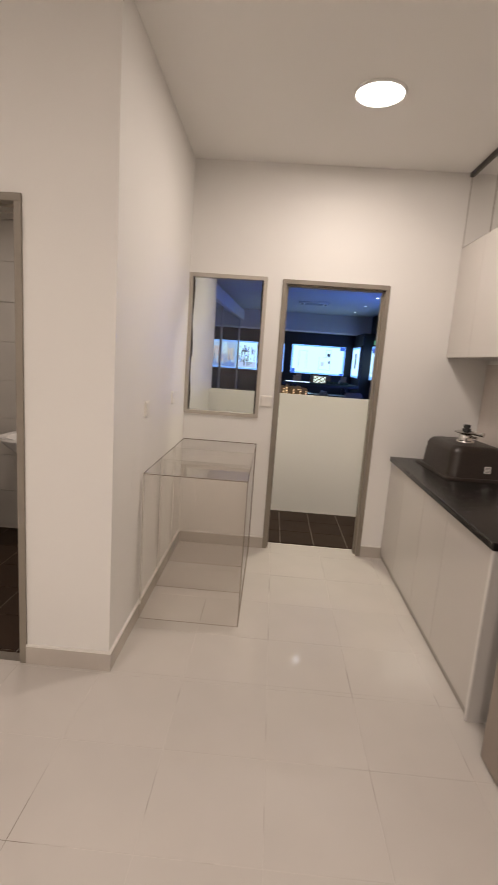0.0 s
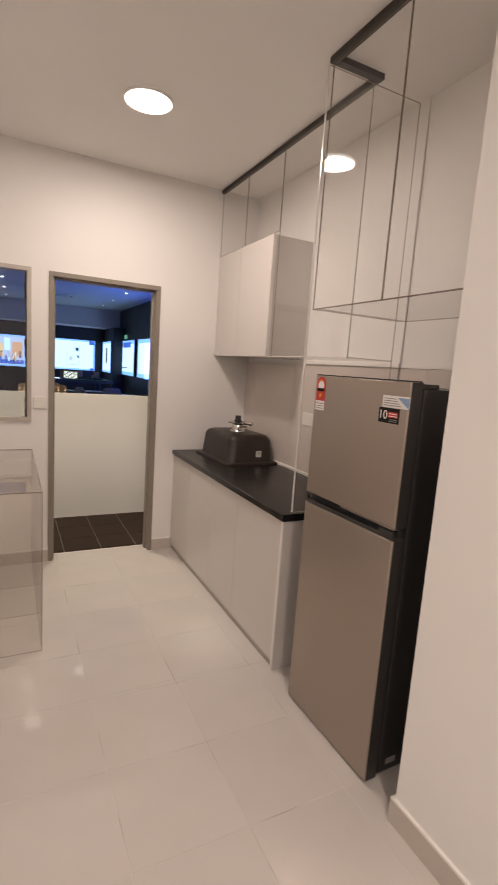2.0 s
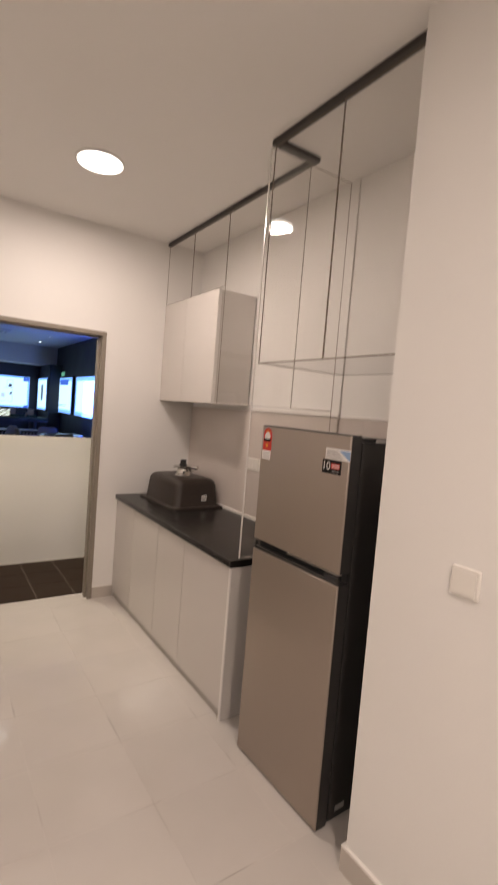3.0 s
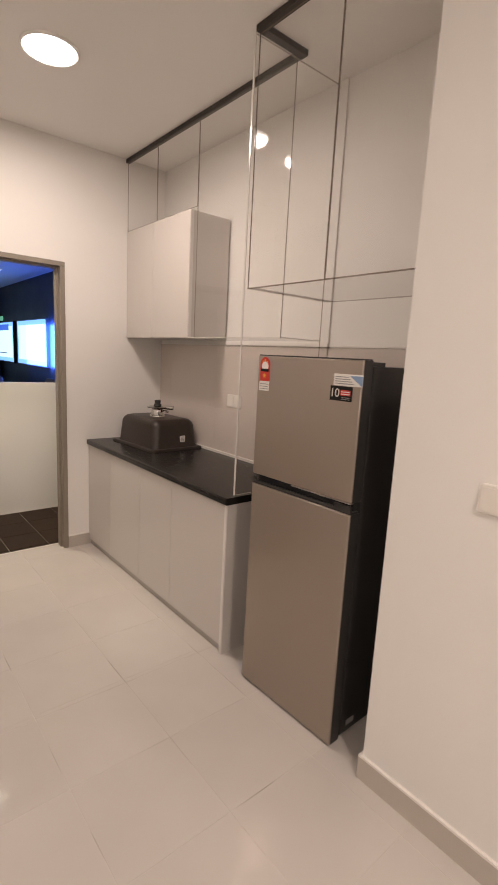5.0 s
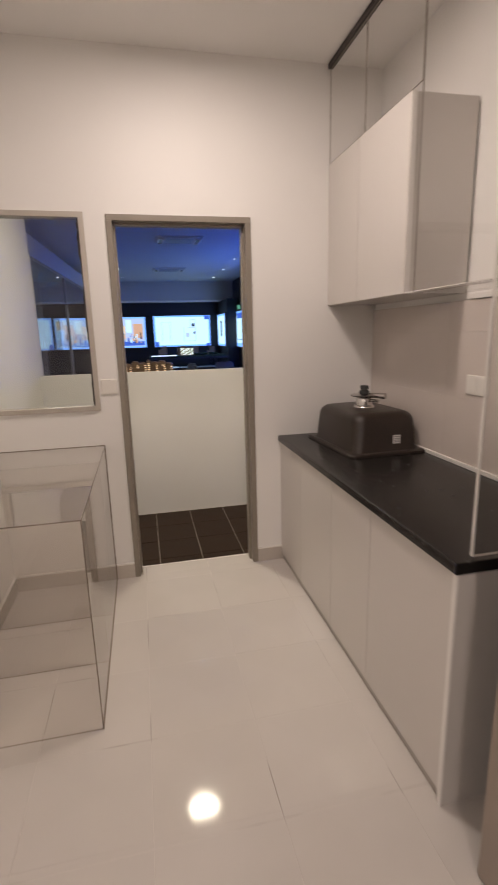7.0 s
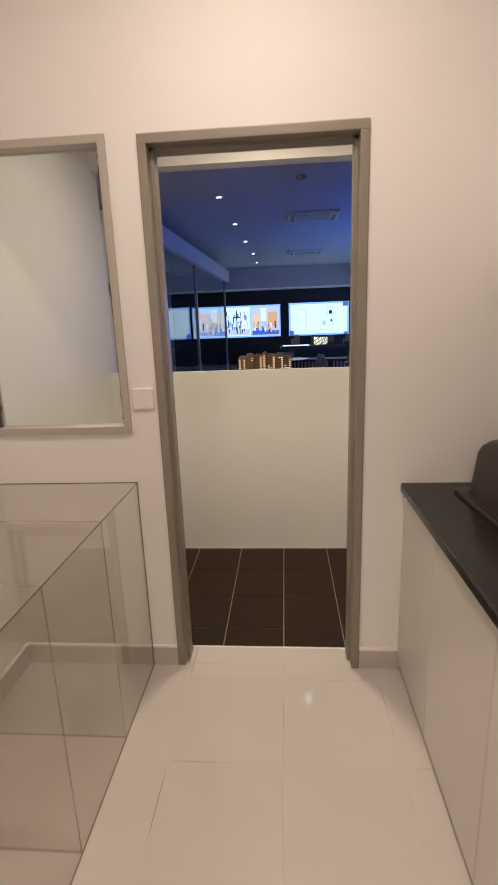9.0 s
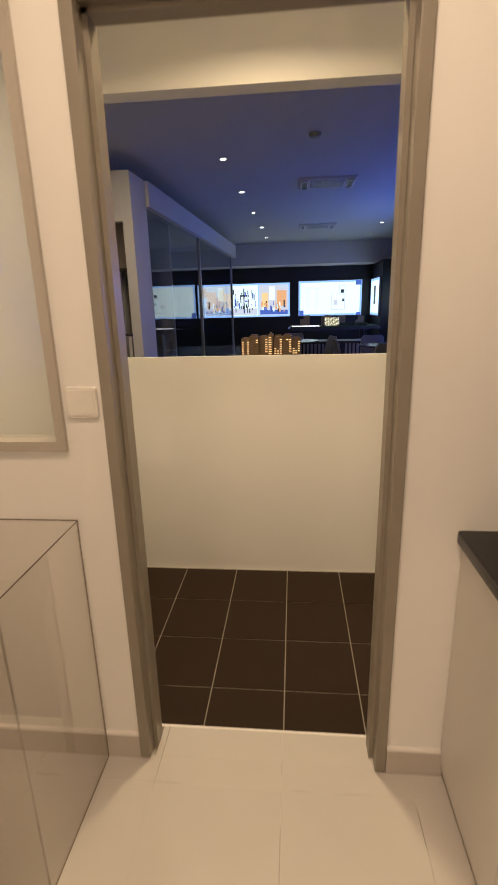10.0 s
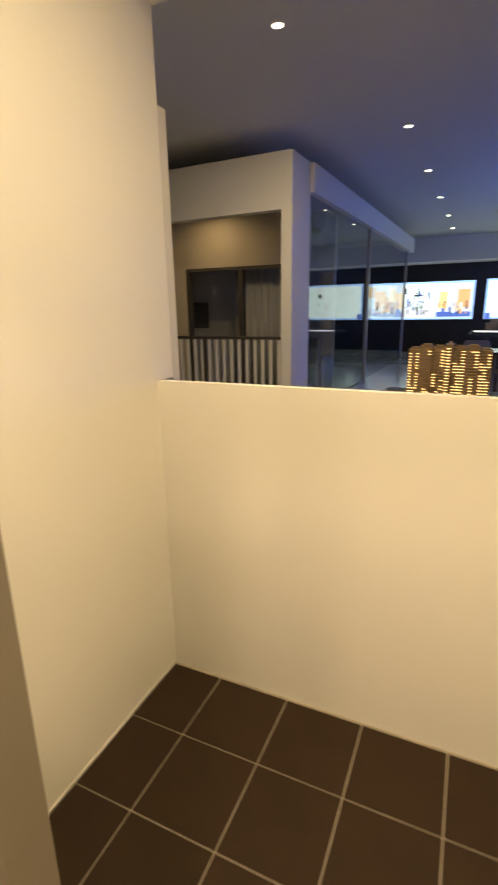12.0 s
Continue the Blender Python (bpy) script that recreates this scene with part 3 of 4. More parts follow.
    for k in range(3):
        sticker("text_bar", 0.228, 1.352 + k * 0.010, 0.276, 1.355 + k * 0.010, GREY_PRINT, 0.0022, foot)
    n = sticker("notice_label", -0.262, 1.425, -0.135, 1.467, PAPER, 0.0003, label="white notice with a pale blue corner")
    corner = bmesh.new()
    corner.faces.new([corner.verts.new(c) for c in ((-0.0012, -0.262, 1.425), (-0.0012, -0.262, 1.462), (-0.0012, -0.205, 1.462))])
    part("blue_corner", corner, BLUE_PRINT, n)
    for k in range(4):
        sticker("text_bar", -0.225 + k * 0.008, 1.431 + k * 0.008, -0.142, 1.434 + k * 0.008, GREY_PRINT, 0.0012, n)
    g = sticker("warranty_label", -0.238, 1.362, -0.138, 1.415, BLACK_PRINT, 0.0003, label="black and red warranty label")
    facing = Matrix(((0, 0, -1, -0.0012), (-1, 0, 0, -0.160), (0, 1, 0, 1.389), (0, 0, 0, 1)))
    writing("10", 0.044, facing, PAPER, g)
    sticker("red_bar", -0.230, 1.382, -0.186, 1.402, RED, 0.0012, g)
    for k in range(2):
        sticker("text_bar", -0.228, 1.386 + k * 0.008, -0.190, 1.389 + k * 0.008, PAPER, 0.0020, g)
        sticker("text_bar", -0.228, 1.368 + k * 0.006, -0.192, 1.370 + k * 0.006, GREY_PRINT, 0.0012, g)
    e.location, n.location, g.location = (0, -0.027, 0.032), (0, -0.012, 0.004), (0, 0.004, 0.012)
    return f


refrigerator()


# ---- upturned sink on the worktop ----
def upturned_sink():
    s = thing("sink", 1.332, 3.625, 0.8365, "black composite sink lying upside down on the worktop", "sink", turn=3)
    w, d = 0.44, 0.59
    part("rim", loft([(w, d, 0.03, 0.0, 0, 0), (w, d, 0.03, 0.010, 0, 0), (w - 0.012, d - 0.012, 0.028, 0.016, 0, 0)]), SINK, s, smooth=True)
    part("bowl", loft([(w - 0.055, d - 0.06, 0.05, 0.016, 0, 0), (w - 0.065, d - 0.072, 0.055, 0.03, 0, 0), (w - 0.085, d - 0.095, 0.06, 0.168, 0, 0), (w - 0.10, d - 0.11, 0.065, 0.190, 0, 0),
                       (w - 0.135, d - 0.145, 0.06, 0.206, 0, 0), (w - 0.19, d - 0.20, 0.05, 0.212, 0, 0)], 7), SINK, s, smooth=True)
    Z = 0.2125
    drain = part("drain", lathe([(0.058, Z), (0.056, Z + 0.008), (0.046, Z + 0.012), (0.043, Z + 0.05), (0.040, Z + 0.055)]), CHROME, s, "chrome waste fitting", smooth=True)
    part("flange", lathe([(0.036, Z + 0.0555), (0.076, Z + 0.062), (0.078, Z + 0.067), (0.066, Z + 0.072), (0.03, Z + 0.076)]), CHROME, drain, smooth=True)
    part("spigot", lathe([(0.028, Z + 0.0765), (0.028, Z + 0.088), (0.019, Z + 0.092), (0.019, Z + 0.097), (0.023, Z + 0.100), (0.023, Z + 0.116), (0.019, Z + 0.118)]), RUBBER, drain, smooth=True)
    arm = tube(0, 0, 0.03, 0.125, 0.012, 0.016, 14, "x")
    bmesh.ops.rotate(arm, verts=arm.verts, matrix=Matrix.Rotation(radians(-55), 3, "Z"))
    bmesh.ops.translate(arm, verts=arm.verts, vec=(0, 0, Z + 0.066))
    part("lever", arm, CHROME, drain, smooth=True)
    nut = tube(0, 0, 0.05, 0.10, 0.008, 0.008, 10, "x")
    bmesh.ops.rotate(nut, verts=nut.verts, matrix=Matrix.Rotation(radians(-70), 3, "Z"))
    bmesh.ops.translate(nut, verts=nut.verts, vec=(0, 0, Z + 0.040))
    part("bolt", nut, CHROME, drain, smooth=True)
    lab = part("label", boxes((0.030, -d / 2 + 0.0365, 0.052, 0.073, -d / 2 + 0.0385, 0.097)), PAPER, s, "small white product label")
    for k in range(4):
        part("text_bar", boxes((0.036, -d / 2 + 0.0352, 0.059 + k * 0.009, 0.067, -d / 2 + 0.0362, 0.063 + k * 0.009)), GREY_PRINT, lab)
    for o in (lab, *lab.children):
        o.rotation_euler.x = 0
    return s


upturned_sink()

# ---- yard ----
yard_floor = structure("yard_floor", boxes((LEFT + 0.02, FAR_BACK + 0.04, YARD - 0.1, YARD_RIGHT, HALF, YARD - 0.004)), DARK_GROUT, "dark brown tile yard floor with pale joints", "floor")
step = structure("yard_step", boxes((LEFT + 0.012, 4.1155, -0.12, YARD_RIGHT, 4.125, -0.0005), (LEFT + 0.012, FAR_BACK + 0.0005, -0.12, -0.001, 4.115, -0.0005), (0.789, FAR_BACK + 0.0005, -0.12, YARD_RIGHT, 4.115, -0.0005)), SKIRT_JOINT, "pale threshold edge at the yard door", "threshold")
structure("trim_sealant", boxes((LEFT + 0.0125, FAR_BACK + 0.045, YARD + 0.0004, LEFT + 0.0165, HALF - 0.001, YARD + 0.006)), SKIRT_JOINT, "white sealant bead along the yard wall", "sealant")
wall_half = structure("wall_half", boxes((LEFT - 0.12, HALF, YARD - 0.1, YARD_RIGHT + 0.12, HALF + 0.035, HALF_TOP)), PAINT, "cream painted half wall open to the gallery", "wall")
wall_lintel = structure("wall_lintel", boxes((LEFT - 0.12, HALF, LINTEL, YARD_RIGHT + 0.12, HALF + 0.11, YARD_CEIL + 0.05)), PAINT, "cream painted lintel above the yard opening", "wall")
wall_yard_left = structure("wall_yard_left", boxes((LEFT - 0.12, FAR_BACK, YARD - 0.1, LEFT + 0.012, HALF, YARD_CEIL + 0.05), (LEFT - 0.12, HALF, HALF_TOP, LEFT + 0.012, HALF + 0.11, LINTEL)), PAINT, "cream painted yard side wall", "wall")
wall_pier = structure("wall_pier", boxes((LEFT - 0.3, HALF + 0.1105, G_FLOOR, LEFT + 0.012, HALF + 0.16, 2.12)), G_PAINT, "pale outer pier beside the yard opening", "wall")
wall_yard_right = structure("wall_yard_right", boxes((YARD_RIGHT, FAR_BACK, YARD - 0.1, YARD_RIGHT + 0.12, HALF, YARD_CEIL + 0.05)), PAINT, "cream painted yard side wall", "wall")
yard_ceiling = structure("ceiling_yard", boxes((LEFT - 0.12, FAR_BACK, YARD_CEIL + 0.05, YARD_RIGHT + 0.12, HALF + 0.11, YARD_CEIL + 0.15), (LEFT + 0.012, FAR_BACK, YARD_CEIL, YARD_RIGHT, HALF, YARD_CEIL + 0.05)), CEIL_PAINT, "white yard ceiling", "ceiling")

# ---- bathroom seen past its door frame ----
bath_floor = structure("bathroom_floor", boxes((-2.6, BATH + 0.1, -0.12, LEFT - 0.12, 4.135, -0.03)), DARK_GROUT, "dark tile bathroom floor", "floor")
wall_bath_rear = structure("wall_bathroom_rear", boxes((-2.6, 4.02, -0.1, LEFT - 0.12, 4.135, 2.5)), GROUT, "grey tiled bathroom wall", "wall")
wall_bath_side = structure("wall_bathroom_side", boxes((-2.72, BATH + 0.12, -0.1, -2.6, 4.135, 2.5)), BATH_TILE, "grey tiled bathroom side wall", "wall")
ceil_bath = structure("ceiling_bathroom", boxes((-2.72, BATH + 0.12, 2.5, LEFT - 0.12, 4.135, 2.6)), CEIL_PAINT, "white bathroom ceiling", "ceiling")

basin = thing("wash_basin", -1.75, 3.78, 0.0, "white ceramic wash basin on a half pedestal", "wash basin")
part("bowl", loft([(0.16, 0.14, 0.06, 0.62, 0, 0.1), (0.34, 0.28, 0.12, 0.68, 0, 0.05), (0.46, 0.40, 0.16, 0.76, 0, 0.02), (0.50, 0.44, 0.17, 0.80, 0, 0), (0.50, 0.44, 0.17, 0.82, 0, 0), (0.42, 0.34, 0.15, 0.815, 0, -0.01), (0.36, 0.28, 0.13, 0.74, 0, -0.01)], 8), CERAMIC, basin, smooth=True)
part("pedestal", loft([(0.14, 0.16, 0.05, 0.28, 0, 0.13), (0.18, 0.2, 0.06, 0.45, 0, 0.12), (0.2, 0.22, 0.06, 0.619, 0, 0.1)]), CERAMIC, basin, smooth=True)
tap = part("tap", tube(0, 0.16, 0.822, 0.93, 0.018), CHROME, basin, "chrome basin tap", smooth=True)
part("spout", boxes((-0.012, 0.03, 0.90, 0.012, 0.15, 0.918), bevel=0.004), CHROME, tap)

# ---- show gallery beyond the half wall ----
gx0, gy0 = -8.0, HALF + 0.11
structure("gallery_floor", boxes((gx0, gy0, G_FLOOR - 0.2, G_RIGHT, G_FAR, G_FLOOR)), G_FLOORING, "grey polished gallery floor", "floor")
structure("ceiling_gallery", boxes((gx0, gy0, G_CEIL, G_RIGHT + 0.2, G_FAR + 0.2, G_CEIL + 0.15)), G_CEILING, "tall pale gallery ceiling", "ceiling")
structure("wall_gallery_far", boxes((gx0, G_FAR, G_FLOOR, G_RIGHT + 0.2, G_FAR + 0.2, G_CEIL)), G_DARK, "near-black display wall", "wall")
structure("wall_gallery_right", boxes((G_RIGHT, gy0, G_FLOOR, G_RIGHT + 0.2, G_FAR, G_CEIL)), G_DARK, "dark navy display wall", "wall")
structure("wall_gallery_left", boxes((gx0 - 0.2, gy0, G_FLOOR, gx0, G_FAR, G_CEIL)), G_PAINT, "plain gallery side wall", "wall")
structure("wall_gallery_near", boxes((gx0, gy0 - 0.11, G_FLOOR, LEFT - 0.131, gy0, G_CEIL), (YARD_RIGHT + 0.121, gy0 - 0.11, G_FLOOR, G_RIGHT + 0.2, gy0, G_CEIL), (LEFT - 0.131, gy0 - 0.11, YARD_CEIL + 0.16, YARD_RIGHT + 0.121, gy0, G_CEIL)), G_PAINT, "outer wall of the show unit", "wall")
structure("wall_gallery_pier", boxes((3.282, 18.98, G_FLOOR, G_RIGHT, G_FAR, 2.712)), G_DARK, "dark pier carrying a display panel", "wall")
beam = structure("trim_bulkhead", boxes((-6.0, 19.9, 2.715, G_RIGHT, G_FAR, G_CEIL)), G_PAINT, "pale ceiling bulkhead above the display wall", "bulkhead")


# ---- light-box displays ----
def display(name, w, h, m, pieces, label):
    """A framed light box facing +y of its own space towards -y; pieces: (x0, z0, x1, z1, material)."""
    p = thing(name, 0, 0, 0, label, "display", "gallery light boxes")
    e = 0.03
    part("frame", boxes((-w / 2 - e, 0, -e, -w / 2, 0.07, h + e), (w / 2, 0, -e, w / 2 + e, 0.07, h + e), (-w / 2, 0, -e, w / 2, 0.07, 0), (-w / 2, 0, h, w / 2, 0.07, h + e)), BRONZE, p)
    lit = part("lit_panel", boxes((-w / 2, 0.012, 0, w / 2, 0.07, h)), SCREEN_BLUE, p, "glowing blue-white panel")
    for k, (x0, z0, x1, z1, mat) in enumerate(pieces):
        part("print", boxes((x0 * w - w / 2, 0.0100 - k * 0.00008, z0 * h, x1 * w - w / 2, 0.0115, z1 * h)), mat, lit)
    p.matrix_world = m
    return p


rnd = random.Random(21)


def strokes(x0, x1, z0, z1, count, tones, wide=(0.004, 0.02), tall=(0.03, 0.22)):
    """Small printed shapes scattered over a stretch of a light box."""
    out = []
    for k in range(count):
        w, h = rnd.uniform(*wide), rnd.uniform(*tall)
        a, c = rnd.uniform(x0, x1 - w), rnd.uniform(z0, max(z0 + 0.01, z1 - h))
        out.append((a, c, a + w, min(c + h, 0.95), rnd.choice(tones)))
    return out


photos = [(0.01, 0.05, 0.31, 0.95, SCREEN_WHITE), (0.33, 0.05, 0.66, 0.95, SCREEN_WHITE), (0.67, 0.05, 0.985, 0.95, PIC_PALE)]
photos += [(0.20, 0.20, 0.275, 0.62, PIC_ORANGE), (0.235, 0.5, 0.295, 0.85, PIC_SAND), (0.03, 0.12, 0.16, 0.3, PIC_PALE), (0.02, 0.62, 0.10, 0.9, PIC_SAND)]
photos += strokes(0.03, 0.30, 0.08, 0.55, 22, (PIC_PALE, PIC_DARK, PIC_SAND))
photos += [(0.34, 0.07, 0.65, 0.26, PIC_PALE), (0.50, 0.12, 0.513, 0.86, PIC_DARK), (0.465, 0.62, 0.56, 0.67, PIC_DARK), (0.545, 0.30, 0.555, 0.80, PIC_DARK)]
photos += strokes(0.36, 0.64, 0.10, 0.85, 46, (PIC_DARK, PIC_DARK, PIC_BLUE, PIC_PALE))
photos += [(0.70, 0.30, 0.77, 0.72, PIC_SAND), (0.86, 0.32, 0.965, 0.78, PIC_ORANGE), (0.78, 0.5, 0.84, 0.9, SCREEN_WHITE), (0.68, 0.07, 0.98, 0.2, PIC_BLUE)]
photos += strokes(0.69, 0.97, 0.10, 0.5, 30, (PIC_DARK, SCREEN_WHITE, PIC_ORANGE, PIC_BLUE))
display("light_box", 3.37, 1.17, pose(-1.32, G_FAR - 0.07, 1.02), photos, "long lit display panel with interior photographs")
plan = [(0.03, 0.05, 0.97, 0.95, SCREEN_WHITE), (0.90, 0.86, 0.99, 0.99, PIC_BLUE), (0.01, 0.0, 0.08, 0.16, PIC_BLUE), (0.92, 0.0, 0.99, 0.08, PIC_BLUE)]
for a, b in ((0.13, 0.30), (0.15, 0.28)):
    plan += [(a, 0.18, a + 0.006, 0.80, PIC_PALE), (b - 0.006, 0.18, b, 0.80, PIC_PALE), (a, 0.79, b, 0.80, PIC_PALE)]
plan += [(0.52, 0.16, 0.53, 0.62, PIC_PALE), (0.53, 0.16, 0.74, 0.18, PIC_PALE), (0.73, 0.18, 0.74, 0.86, PIC_PALE), (0.60, 0.60, 0.74, 0.62, PIC_PALE), (0.64, 0.62, 0.65, 0.86, PIC_PALE), (0.64, 0.85, 0.74, 0.87, PIC_PALE), (0.67, 0.64, 0.72, 0.74, PIC_DARK), (0.695, 0.40, 0.725, 0.48, PIC_DARK), (0.56, 0.3, 0.62, 0.44, PIC_PALE)]
display("light_box", 2.24, 1.20, pose(1.805, G_FAR - 0.07, 1.015), plan, "lit display panel with a floor plan")
display("light_box", 1.78, 1.18, pose(3.21, 19.95, 1.02, 0, 0, -90), [(0.06, 0.06, 0.94, 0.94, SCREEN_WHITE), (0.4, 0.3, 0.6, 0.8, PIC_DARK)], "narrow lit display panel")
display("light_box", 2.8, 1.24, pose(G_RIGHT - 0.07, 18.47, 1.0, 0, 0, -90), [(0.05, 0.1, 0.95, 0.9, SCREEN_WHITE), (0.35, 0.8, 0.8, 0.95, PIC_BLUE), (0.2, 0.2, 0.7, 0.22, PIC_DARK)], "lit display panel with a floor plan")
display("light_box", 2.8, 1.24, pose(G_RIGHT - 0.07, 15.2, 1.0, 0, 0, -90), [(0.05, 0.1, 0.95, 0.9, SCREEN_WHITE)], "lit display panel with a floor plan")

# ---- gallery ceiling fittings ----
def downlight(x, y, z):
    p = thing("downlight", x, y, z, "small recessed gallery downlight, switched on", "downlight", "gallery downlights")
    part("bezel", lathe([(0.055, 0), (0.055, -0.004), (0.042, -0.007), (0.040, -0.001), (0.035, 0)], 16), G_PAINT, p)
    part("lens", lathe([(0.036, -0.002), (0.036, -0.0055), (0.02, -0.0065)], 16), DOWNLIGHT, p)
    return p


first = downlight(-1.09, 7.7, G_CEIL)
for x, y in [(-0.475, 10.23), (-0.43, 12.29), (-0.38, 14.34), (-0.33, 16.43), (-0.31, 18.45), (2.68, 10.2), (2.70, 12.3), (2.735, 14.39), (2.77, 16.48), (2.80, 18.5), (0.73, 7.6)]:
    copy_thing(first, pose(x, y, G_CEIL))


def cassette(x, y, z):
    p = thing("air_conditioner", x, y, z, "white ceiling cassette air conditioner", "air conditioner", "ceiling cassettes")
    part("panel", loft([(0.96, 0.66, 0.03, 0, 0, 0), (0.96, 0.66, 0.03, -0.022, 0, 0), (0.90, 0.60, 0.03, -0.04, 0, 0)]), G_PAINT, p)
    for sx in (-1, 1):
        duct = part("vent_frame", boxes((sx * 0.375 - 0.055, -0.26, -0.062, sx * 0.375 - 0.040, 0.26, -0.0405), (sx * 0.375 + 0.040, -0.26, -0.062, sx * 0.375 + 0.055, 0.26, -0.0405), (sx * 0.375 - 0.040, -0.26, -0.062, sx * 0.375 + 0.040, -0.245, -0.0405), (sx * 0.375 - 0.040, 0.245, -0.062, sx * 0.375 + 0.040, 0.26, -0.0405)), WHITE_PLASTIC, p)
        part("vent", boxes((sx * 0.375 - 0.039, -0.244, -0.046, sx * 0.375 + 0.039, 0.244, -0.0405)), BRONZE, duct)
    for k in range(9):
        part("slat", boxes((-0.28, -0.25 + k * 0.058, -0.047, 0.28, -0.215 + k * 0.058, -0.0405)), G_METAL, p)
    return p


ac = cassette(1.06, 11.8, G_CEIL)
copy_thing(ac, pose(1.12, 16.46, G_CEIL))
smoke = thing("smoke_detector", 0.76, 9.4, G_CEIL, "small round white smoke detector on the ceiling", "detector")
part("body", lathe([(0.075, 0), (0.075, -0.02), (0.055, -0.045), (0.03, -0.05)], 20), G_METAL, smoke, smooth=True)
sign = thing("exit_sign", G_RIGHT - 0.02, 18.7, 2.32, "small green lit exit sign", "sign")
part("panel", boxes((-0.02, -0.16, 0, 0.018, 0.16, 0.14)), glow("exit_green", (0.25, 0.8, 0.55), 0.5), sign)

# ---- glazed room in the gallery ----
A, B = Vector((-1.65, 9.62)), Vector((-1.29, 18.3))
run = (B - A).length
turn = math.degrees(math.atan2(-(B - A).x, (B - A).y))
room = thing("glazed_room", A.x, A.y, G_FLOOR, "pale room with a glazed long side and a bulkhead", "room partition", turn=turn)
R_TOP = 3.175 - G_FLOOR
part("corner_column", boxes((-0.14, 0.0, 0, 0.0, 0.62, R_TOP)), G_PAINT, room)
part("bulkhead", boxes((-0.16, 0.621, R_TOP - 0.34, 0.05, run, R_TOP)), G_PAINT, room)
part("end_wall", boxes((-5.6, 0.0, 2.56, -0.141, 0.14, R_TOP), (-5.6, 0.0, 0, -2.3, 0.14, 2.56)), G_PAINT, room)
part("roof", boxes((-5.6, 0.141, R_TOP - 0.1, -0.161, run, R_TOP - 0.005)), G_PAINT, room)
for y0, y1 in ((0.625, 4.0), (4.07, 8.15)):
    g = part("pane", boxes((-0.05, y0, 0.02, -0.04, y1, R_TOP - 0.341)), G_GLASS, room)
    g.visible_shadow = False
for y in (4.005, 8.16):
    part("mullion", boxes((-0.075, y, 0, -0.015, y + 0.06, R_TOP - 0.342)), G_METAL, room)

porch = thing("porch_wall", -3.0, 10.8, G_FLOOR, "beige plaster wall with a wide sliding door", "wall")
porch["kind"] = "structure"
part("plaster", boxes((-2.4, 0, 2.06, 1.18, 0.12, R_TOP - 0.12), (-2.4, 0, 0, -0.85, 0.12, 2.059)), G_BEIGE, porch)
part("door_frame", boxes((-0.849, -0.01, 2.01, 1.18, 0.1, 2.058), (-0.849, -0.01, 0, -0.80, 0.1, 2.009), (0.07, -0.01, 0, 0.14, 0.1, 2.009)), BRONZE, porch)
for a, b in ((-0.799, 0.069), (0.141, 1.18)):
    g = part("pane", boxes((a, 0.04, 0, b, 0.048, 2.008)), WINDOW_GLASS, porch)
    g.visible_shadow = False

cur = bmesh.new()
prev = None
for k in range(66):
    x = -0.15 + k * 0.019
    y = 0.35 + 0.05 * math.sin(k * 0.9) + 0.02 * math.sin(k * 0.37)
    pair = (cur.verts.new((x, y, 0.02)), cur.verts.new((x, y, 2.3)))
    if prev:
        cur.faces.new((prev[0], pair[0], pair[1], prev[1]))
    prev = pair
curtain = thing("curtain", -3.05, 10.9, G_FLOOR, "grey full-height pleated curtain behind the sliding door", "curtain")
c = part("cloth", cur, CURTAIN, curtain, smooth=True)
c.modifiers.new("thickness", "SOLIDIFY").thickness = 0.004
structure("wall_room_inside", boxes((-6.5, 12.6, G_FLOOR, -1.9, 12.7, 3.3)), G_PAINT, "pale wall inside the glazed room", "wall")
tv = thing("television", -4.67, 12.59, 1.08, "black flat television on the room's wall", "television")
part("bezel", boxes((-0.21, -0.05, 0, 0.21, 0, 0.5), bevel=0.008), RUBBER, tv)
part("screen", boxes((-0.198, -0.053, 0.015, 0.198, -0.0505, 0.485)), TABLE_TOP, tv)

rail = thing("railing", -2.9, 9.95, G_FLOOR, "dark metal railing with upright bars", "railing")
part("handrail", boxes((-1.6, -0.025, 1.03, 1.15, 0.025, 1.07), bevel=0.006), BRONZE, rail)
part("bottom_rail", boxes((-1.6, -0.015, 0.08, 1.15, 0.015, 0.11)), BRONZE, rail)
for x in (-1.6, -0.2, 0.55, 1.11):
    part("post", boxes((x, -0.02, 0, x + 0.04, 0.02, 1.029)), BRONZE, rail)
bar = mesh_of("bar", boxes((-0.022, -0.008, 0.111, 0.022, 0.008, 1.029)), G_PAINT)
for k in range(22):
    b = new("bar", bar)
    b.parent = rail
    b.matrix_basis = pose(-1.52 + k * 0.118, 0, 0)


